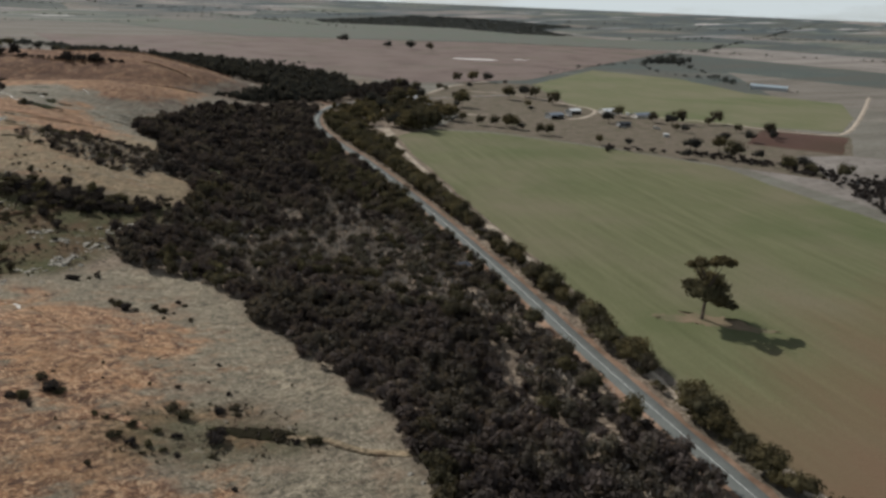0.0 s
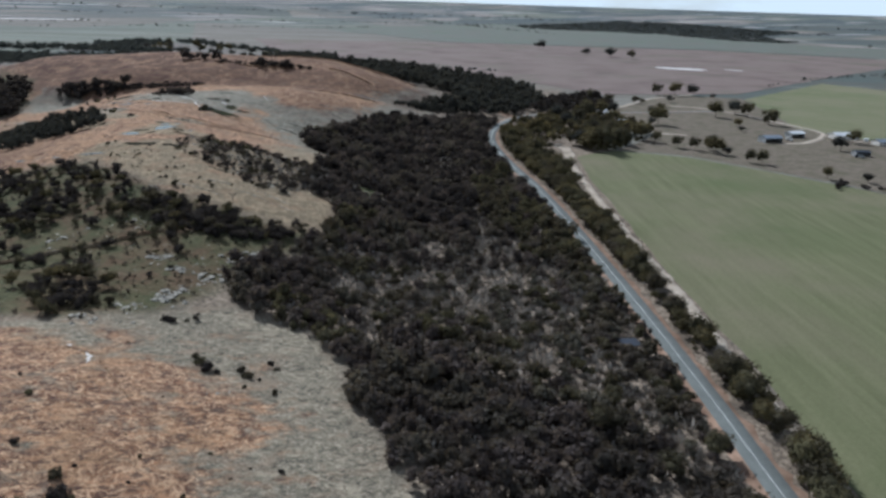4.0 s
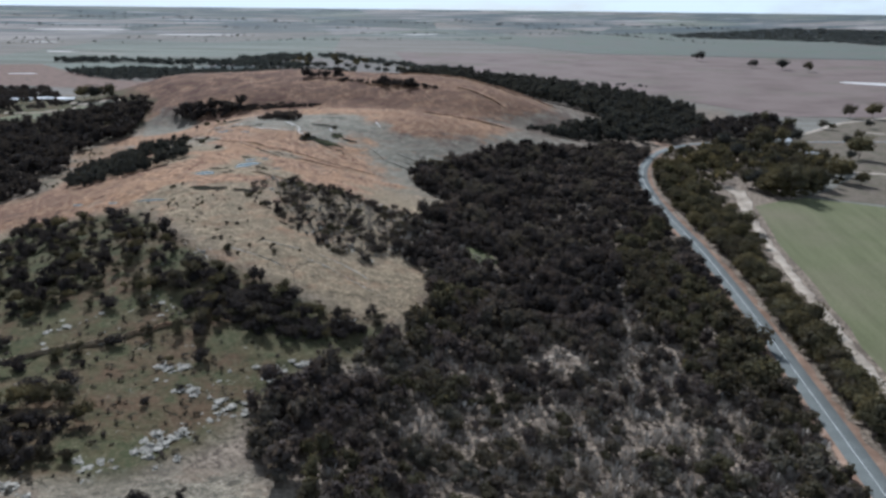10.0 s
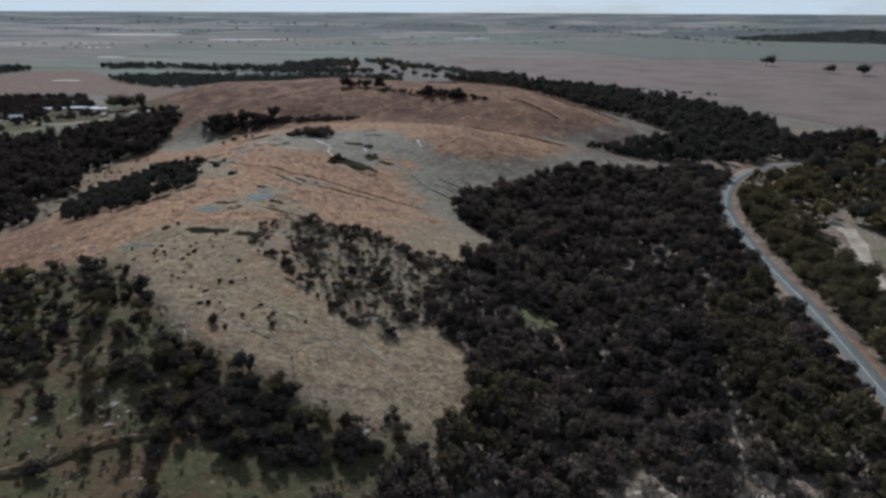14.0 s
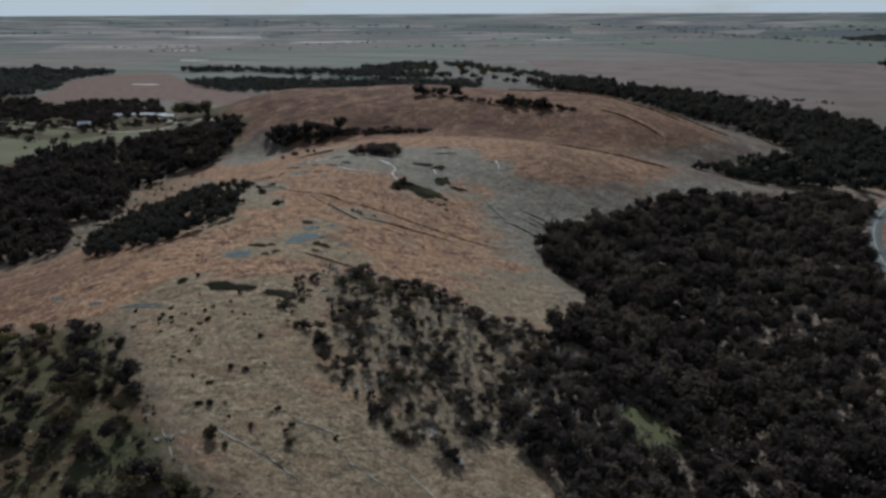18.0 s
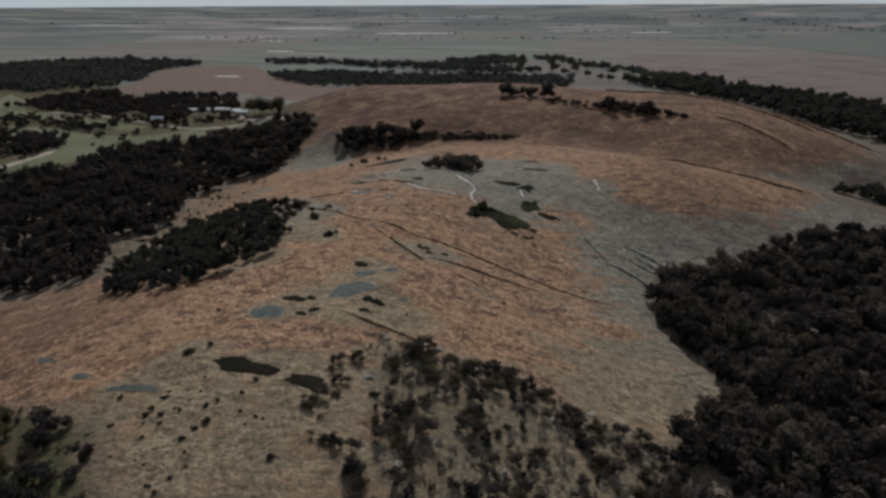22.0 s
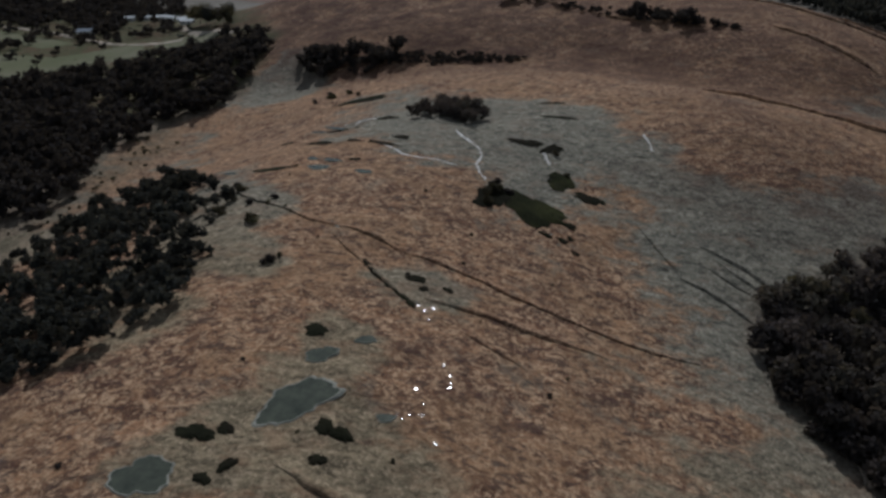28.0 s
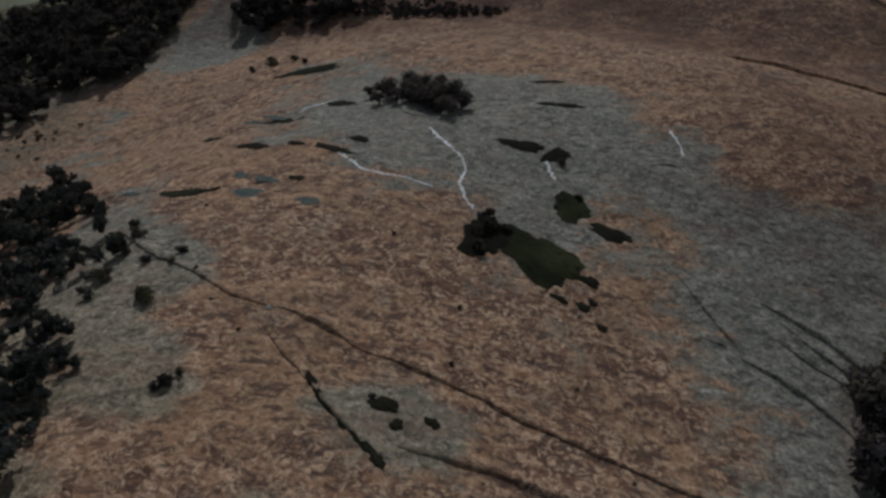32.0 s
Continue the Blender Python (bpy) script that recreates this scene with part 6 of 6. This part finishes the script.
size = 0.4 + 1.0 * rng.uniform(0, 1, len(x)) ** 1.5
pick = rng.permutation(len(x))
set_out(protos, [(x[k], y[k], size[k]) for k in pick[:300]], 1241)
if len(pick) > 300:
    thicket("scrub", SMALL, x[pick[300:]], y[pick[300:]], size[pick[300:]] * 1.5, M_SCRUB, "dark low scrub in a stony fold of the rock", "scrub", 1243)
pts = spline([(-143, 291), (-137, 279), (-132, 264), (-124, 261), (-116, 257), (-108, 252), (-97, 245), (-86, 239)], 1.3)
r2 = random.Random(5)
set_out(protos, [(a + r2.uniform(-2.2, 2.2), b + r2.uniform(-2.2, 2.2), r2.uniform(0.4, 1.05)) for a, b in pts if r2.random() < 0.75 and b < 283], 1242)
drop(protos)

# dead brush and twigs between the shrubs of the fold
x, y, rng = strew(BAND, 1.9, 29, density=lambda x, y: 0.55 + 0 * x)
thicket("dead_brush", TWIGS, x, y, rng.uniform(0.35, 1.0, len(x)), M_DEAD, "bare pale brush between the shrubs of the fold", "brush", 12)

# boulders
for n, (cx, cy, s) in enumerate(((-81, 175, 1.6), (-78, 174, 1.3), (-75, 181, 1.4), (-91, 162, 0.9), (-89, 161, 1.0), (-82, 158, 1.3), (-75, 159, 1.4), (-83, 147, 1.7), (-86, 141, 1.6), (-80, 158, 0.9), (-77, 162, 1.2), (-76, 172, 1.5),) + (
    (-86, 171, 1.0), (-84, 138, 2.0), (-79, 140, 1.5), (-89, 134, 0.8), (-83, 148, 1.2), (-94, 119, 1.3), (-85, 121, 1.2), (-71, 130, 0.8), (-97, 114, 1.2), (-52, 93, 0.8), (-54, 92, 0.6), (-50, 95, 0.5),) + (
    (-103, 249, 0.8), (-106, 251, 0.6), (-101.5, 248, 0.6), (-91, 242, 0.6), (-123, 219, 1.0), (-125, 218, 0.8), (-122, 221, 0.6), (-89, 207, 1.0), (-150, 384, 0.6), (-153, 386.5, 0.5), (10, 27, 1.0), (12, 24, 0.8), (14, 20, 0.9),) + (
    (-189, 355.5, 0.7), (-191, 356.5, 0.6), (-160.5, 342, 0.6), (-84, 143, 1.5), (-87, 138, 1.3), (-81, 136, 1.0), (-73, 168, 1.0), (-79, 166, 0.9))):
    boulder(cx, cy, s * 0.62, 1300 + n, M_PALE_ROCK, "pale weathered granite boulder lying on grass and rock")

rng = random.Random(1350)
for n in range(190):
    ax, ay, spread_by = rng.choice(((-81, 172, 4), (-76, 177, 3), (-82, 159, 4), (-88, 162, 3), (-84, 146, 4), (-85, 139, 4), (-72, 181, 2), (-80, 153, 4), (-98, 165, 3), (-130, 172, 8), (-118, 190, 8), (-71, 206, 2), (-90, 131, 3), (-100, 120, 3)))
    boulder(ax + rng.gauss(0, spread_by * 0.7), ay + rng.gauss(0, spread_by * 0.7), 0.22 + 1.15 * rng.random() ** 2.5, 1360 + n, M_PALE_ROCK, "pale weathered granite boulder lying on grass and rock", rng.uniform(0.12, 0.26))
# loose stones between the shrubs of the fold
for n in range(120):
    ax, ay = rng.choice(BAND)
    bx, by = rng.choice(BAND)
    f = rng.random()
    boulder(ax + (bx - ax) * f, ay + (by - ay) * f, 0.2 + 0.9 * rng.random() ** 3, 1700 + n, M_PALE_ROCK, "pale loose granite stone between dark shrubs", rng.uniform(0.25, 0.5))

# a dead tree on the grey slope
for n, (cx, cy, s) in enumerate(((-91, 216, 1.0), (-30, 119, 0.6), (-110, 150, 0.7))):
    rng = random.Random(1400 + n)
    dead = new("dead_tree")
    bm = trunk_bm(1400 + n, 6 * s, 2.6 * s, 0.13 * s, 6)
    part("trunk", bm, M_TWIG, dead)
    bm = bmesh.new()
    for i in range(26):
        a, r0 = rng.uniform(0, 6.28), rng.uniform(0.2, 0.7)
        p = Vector((math.cos(a) * 2.2 * r0, math.sin(a) * 2.2 * r0, rng.uniform(3.4, 5.4))) * s
        limb(bm, p, p + Vector((math.cos(a) * rng.uniform(0.4, 1.2), math.sin(a) * rng.uniform(0.4, 1.2), rng.uniform(0.2, 1.0))) * s, 0.05 * s, 0.02 * s, 4)
    tagged(part("twigs", bm, M_TWIG, dead), "bare grey twigs", kind="stuff")
    dead.location = (cx, cy, z_at(cx, cy))
    tagged(dead, "bare grey dead tree at the rock's edge", "tree")


# ---- buildings ----
def box(bm, x0, y0, z0, x1, y1, z1):
    r = bmesh.ops.create_cube(bm, size=1)
    for v in r["verts"]:
        v.co = Vector(((x0 + x1) / 2 + v.co.x * (x1 - x0), (y0 + y1) / 2 + v.co.y * (y1 - y0), (z0 + z1) / 2 + v.co.z * (z1 - z0)))


def building(name, cx, cy, turn, long, deep, high, pitch, wall, roof, label, windows=3, open_front=False):
    """A gabled building with walls, roof sheets, openings."""
    root = new(name)
    l, d = long / 2, deep / 2
    bm = bmesh.new()
    t = 0.18
    box(bm, -l, d - t, 0, l, d, high)
    box(bm, -l, -d, 0, -l + t, d - t, high)
    box(bm, l - t, -d, 0, l, d - t, high)
    if not open_front:
        box(bm, -l + t, -d, 0, l - t, -d + t, high)
    for sx in (-l, l - t):
        a = [bm.verts.new((sx, -d, high)), bm.verts.new((sx, d, high)), bm.verts.new((sx, 0, high + pitch))]
        b = [bm.verts.new((sx + t, -d, high)), bm.verts.new((sx + t, d, high)), bm.verts.new((sx + t, 0, high + pitch))]
        bm.faces.new(a)
        bm.faces.new(b)
        for i in range(3):
            j = (i + 1) % 3
            bm.faces.new((a[i], a[j], b[j], b[i]))
    part("wall", bm, wall, root)
    for s in (-1, 1):
        bm = bmesh.new()
        pts = [(-l - 0.5, s * (d + 0.5), high - 0.5 * pitch / d), (l + 0.5, s * (d + 0.5), high - 0.5 * pitch / d), (l + 0.5, 0, high + pitch + 0.03), (-l - 0.5, 0, high + pitch + 0.03)]
        lo = [bm.verts.new(p) for p in pts]
        hi = [bm.verts.new((p[0], p[1], p[2] + 0.14)) for p in pts]
        bm.faces.new(lo)
        bm.faces.new(hi)
        for i in range(4):
            j = (i + 1) % 4
            bm.faces.new((lo[i], lo[j], hi[j], hi[i]))
        part("roof", bm, roof, root, "sheet-metal roof slope")
    for i in range(windows):
        wx = -l + long * (i + 1) / (windows + 1)
        bm = bmesh.new()
        box(bm, wx - 0.6, -d - 0.05, 1.0, wx + 0.6, -d - 0.01, 2.1)
        pane = part("window", bm, M_GLASS, root, "dark window pane")
        bm = bmesh.new()
        for x0, z0, x1, z1 in ((-0.68, 0.92, 0.68, 1.0), (-0.68, 2.1, 0.68, 2.18), (-0.68, 1.0, -0.6, 2.1), (0.6, 1.0, 0.68, 2.1)):
            box(bm, wx + x0, -d - 0.07, z0, wx + x1, -d - 0.01, z1)
        part("frame", bm, M_ROOF_WHITE, pane, "white window frame")
    if not open_front:
        bm = bmesh.new()
        box(bm, -l + 0.6, -d - 0.06, 0, -l + 1.5, -d - 0.01, 2.05)
        part("door", bm, M_DOOR, root, "plain door")
    root.matrix_basis = Matrix.Translation((cx, cy, z_at(cx, cy))) @ Matrix.Rotation(turn, 4, "Z")
    return tagged(root, label, "building")


building("farm_shed", 215, 489, 0.3, 14, 9, 3.6, 1.3, M_STEEL, M_ROOF_GREY, "grey steel farm shed with an open front", 0, True)
building("farm_shed", 243, 515, 0.35, 12, 8, 3.4, 1.2, M_STEEL, M_ROOF_WHITE, "pale steel farm shed beside a track", 0, True)
building("farmhouse", 281, 518, 0.2, 19, 10, 2.9, 1.8, M_WALL, M_ROOF_WHITE, "low farmhouse with a pale metal roof", 4)
building("farmhouse", 301, 496, 0.2, 16, 9, 2.8, 1.6, M_WALL, M_ROOF_GREY, "low pale farmhouse with a grey roof", 3)
building("farm_shed", 261, 449, 0.1, 10, 6, 3.0, 0.8, M_STEEL, M_ROOF_BLUE, "small blue-grey machinery shed in the farmyard", 0, True)
building("long_shed", 600, 728, -0.75, 44, 11, 4.5, 1.8, M_STEEL, M_ROOF_PALE_BLUE, "very long pale blue-roofed shed across the paddock", 0)
building("cottage", 108, 594, 0.4, 9, 7, 2.8, 1.5, M_WALL, M_ROOF_WHITE, "small white cottage among trees", 2)
building("cottage", 118, 546, 0.2, 8, 5, 2.6, 1.0, M_WALL, M_ROOF_WHITE, "small white outbuilding among trees", 1)
for cx, cy, turn, long in ((-581, 600, 0.5, 9), (-570, 607, 0.4, 7), (-558, 612, 0.6, 8), (-546, 610, 0.2, 7), (-508, 592, 0.5, 9), (-530, 606, 0.7, 6)):
    building("park_building", cx, cy, turn, long, 4.5, 2.6, 0.9, M_WALL, M_ROOF_WHITE, "small white building among dark trees", 2)
building("park_building", -562, 551, 0.6, 10, 7, 3.0, 1.2, M_WALL, M_ROOF_GREY, "small grey-roofed building among dark trees", 2)

# the shelter by the slim tree
shelter = new("shelter")
bm = bmesh.new()
box(bm, -2.9, -2.3, 2.35, 2.9, 2.3, 2.47)
part("roof", bm, M_ROOF_BLUE, shelter, "flat dark blue-grey steel roof")
for sx in (-2.6, 2.6):
    for sy in (-2.0, 2.0):
        bm = bmesh.new()
        box(bm, sx - 0.06, sy - 0.06, -0.3, sx + 0.06, sy + 0.06, 2.35)
        part("post", bm, M_STEEL, shelter)
shelter.matrix_basis = Matrix.Translation((48.5, 140.5, z_at(48.5, 140.5))) @ Matrix.Rotation(0.2, 4, "Z")
tagged(shelter, "small open shelter with a flat blue-grey roof in the scrub", "shelter")


# farmyard machines
def truck(cx, cy, turn, body, label):
    root = new("parked_truck")
    bm = bmesh.new()
    box(bm, -1.0, -3.2, 0.8, 1.0, 1.0, 1.1)
    box(bm, -1.0, -3.2, 1.1, -0.92, 1.0, 1.6)
    box(bm, 0.92, -3.2, 1.1, 1.0, 1.0, 1.6)
    part("tray", bm, M_STEEL, root, "steel tray")
    bm = bmesh.new()
    box(bm, -0.95, 1.1, 0.7, 0.95, 3.1, 1.6)
    box(bm, -0.85, 1.2, 1.6, 0.85, 2.5, 2.3)
    bmesh.ops.bevel(bm, geom=bm.edges[:], offset=0.09, segments=2, affect="EDGES")
    part("cab", bm, body, root)
    bm = bmesh.new()
    box(bm, -0.78, 2.5, 1.65, 0.78, 2.54, 2.2)
    part("windscreen", bm, M_GLASS, root, "dark windscreen")
    for sx in (-0.9, 0.9):
        for sy in (-2.2, 2.2):
            bm = bmesh.new()
            bmesh.ops.create_cone(bm, cap_ends=True, segments=14, radius1=0.45, radius2=0.45, depth=0.28, matrix=Matrix.Translation((sx, sy, 0.45)) @ Matrix.Rotation(radians(90), 4, "Y"))
            wheel = part("wheel", bm, M_TYRE, root, "black tyre")
            bm = bmesh.new()
            bmesh.ops.create_cone(bm, cap_ends=True, segments=12, radius1=0.24, radius2=0.24, depth=0.3, matrix=Matrix.Translation((sx, sy, 0.45)) @ Matrix.Rotation(radians(90), 4, "Y"))
            part("rim", bm, M_STEEL, wheel, "steel rim")
    root.matrix_basis = Matrix.Translation((cx, cy, z_at(cx, cy) + 0.13)) @ Matrix.Rotation(turn, 4, "Z")
    return tagged(root, label, "truck")


truck(283, 434, 0.6, M_WALL, "white tray truck parked on farm ground")
truck(256, 440, 1.2, M_ROOF_BLUE, "dark blue tray truck parked by the shed")
truck(232, 497, 0.3, M_WALL, "white tray truck parked by the shed")


def tank(cx, cy, r, h, label):
    root = new("water_tank")
    bm = bmesh.new()
    bmesh.ops.create_cone(bm, cap_ends=True, segments=24, radius1=r, radius2=r, depth=h, matrix=Matrix.Translation((0, 0, h / 2)))
    part("drum", bm, M_STEEL, root)
    bm = bmesh.new()
    bmesh.ops.create_cone(bm, cap_ends=True, segments=24, radius1=r * 1.03, radius2=0.2, depth=0.5, matrix=Matrix.Translation((0, 0, h + 0.25)))
    part("lid", bm, M_ROOF_WHITE, root, "shallow conical lid")
    root.location = (cx, cy, z_at(cx, cy))
    return tagged(root, label, "tank")


tank(274, 402, 2.2, 2.4, "round pale water tank on farm ground")
tank(293, 507, 1.8, 2.2, "round pale water tank beside the house")

field("worn_earth", outline_blob(117, 88, 13, 5.0, -0.45, 73, 90, 0.34), 0.12, M_EARTH, "bare reddish earth worn round the lone tree")
# low growth over the floor of the gully
x, y, rng = strew(GULLY, 2.3, 99, density=lambda x, y: np.where(fbm(x, y, 8, 3, 16) > 0.5, 0.7, 0.12))
thicket("heath", TINY, x, y, rng.uniform(0.3, 0.9, len(x)), M_SCRUB, "low olive herbs and heath over the grassy gully", "heath", 99)
# low herbs round the bushes of the near rock
x, y, rng = strew(HERBS, 1.5, 98, density=lambda x, y: np.where(fbm(x, y, 5, 2, 14) > 0.47, 0.75, 0.1))
thicket("herbs", TINY, x, y, rng.uniform(0.2, 0.6, len(x)), M_GREY_LEAF, "low grey-green herbs in a hollow of the rock", "herbs", 98)

# salt pans far off
for n, (cx, cy, a, b, turn) in enumerate(((306, 1110, 36, 20, -0.2), (390, 1120, 14, 8, -0.2), (-803, 838, 18, 7, 0.3), (-1112, 1244, 30, 14, 0.4), (-1400, 1500, 40, 16, 0.4), (-1300, 2000, 120, 30, 0.5), (-1800, 2100, 150, 34, 0.6), (-700, 2350, 60, 22, 0.5),
                                          (2100, 3300, 110, 40, 0.5), (-340, 905, 20, 9, 0.3))):
    field("salt_pan", outline_blob(cx, cy, a, b, turn, 1500 + n, 18, 0.12), 0.6, M_SALT, "pale dry salt pan in a paddock")
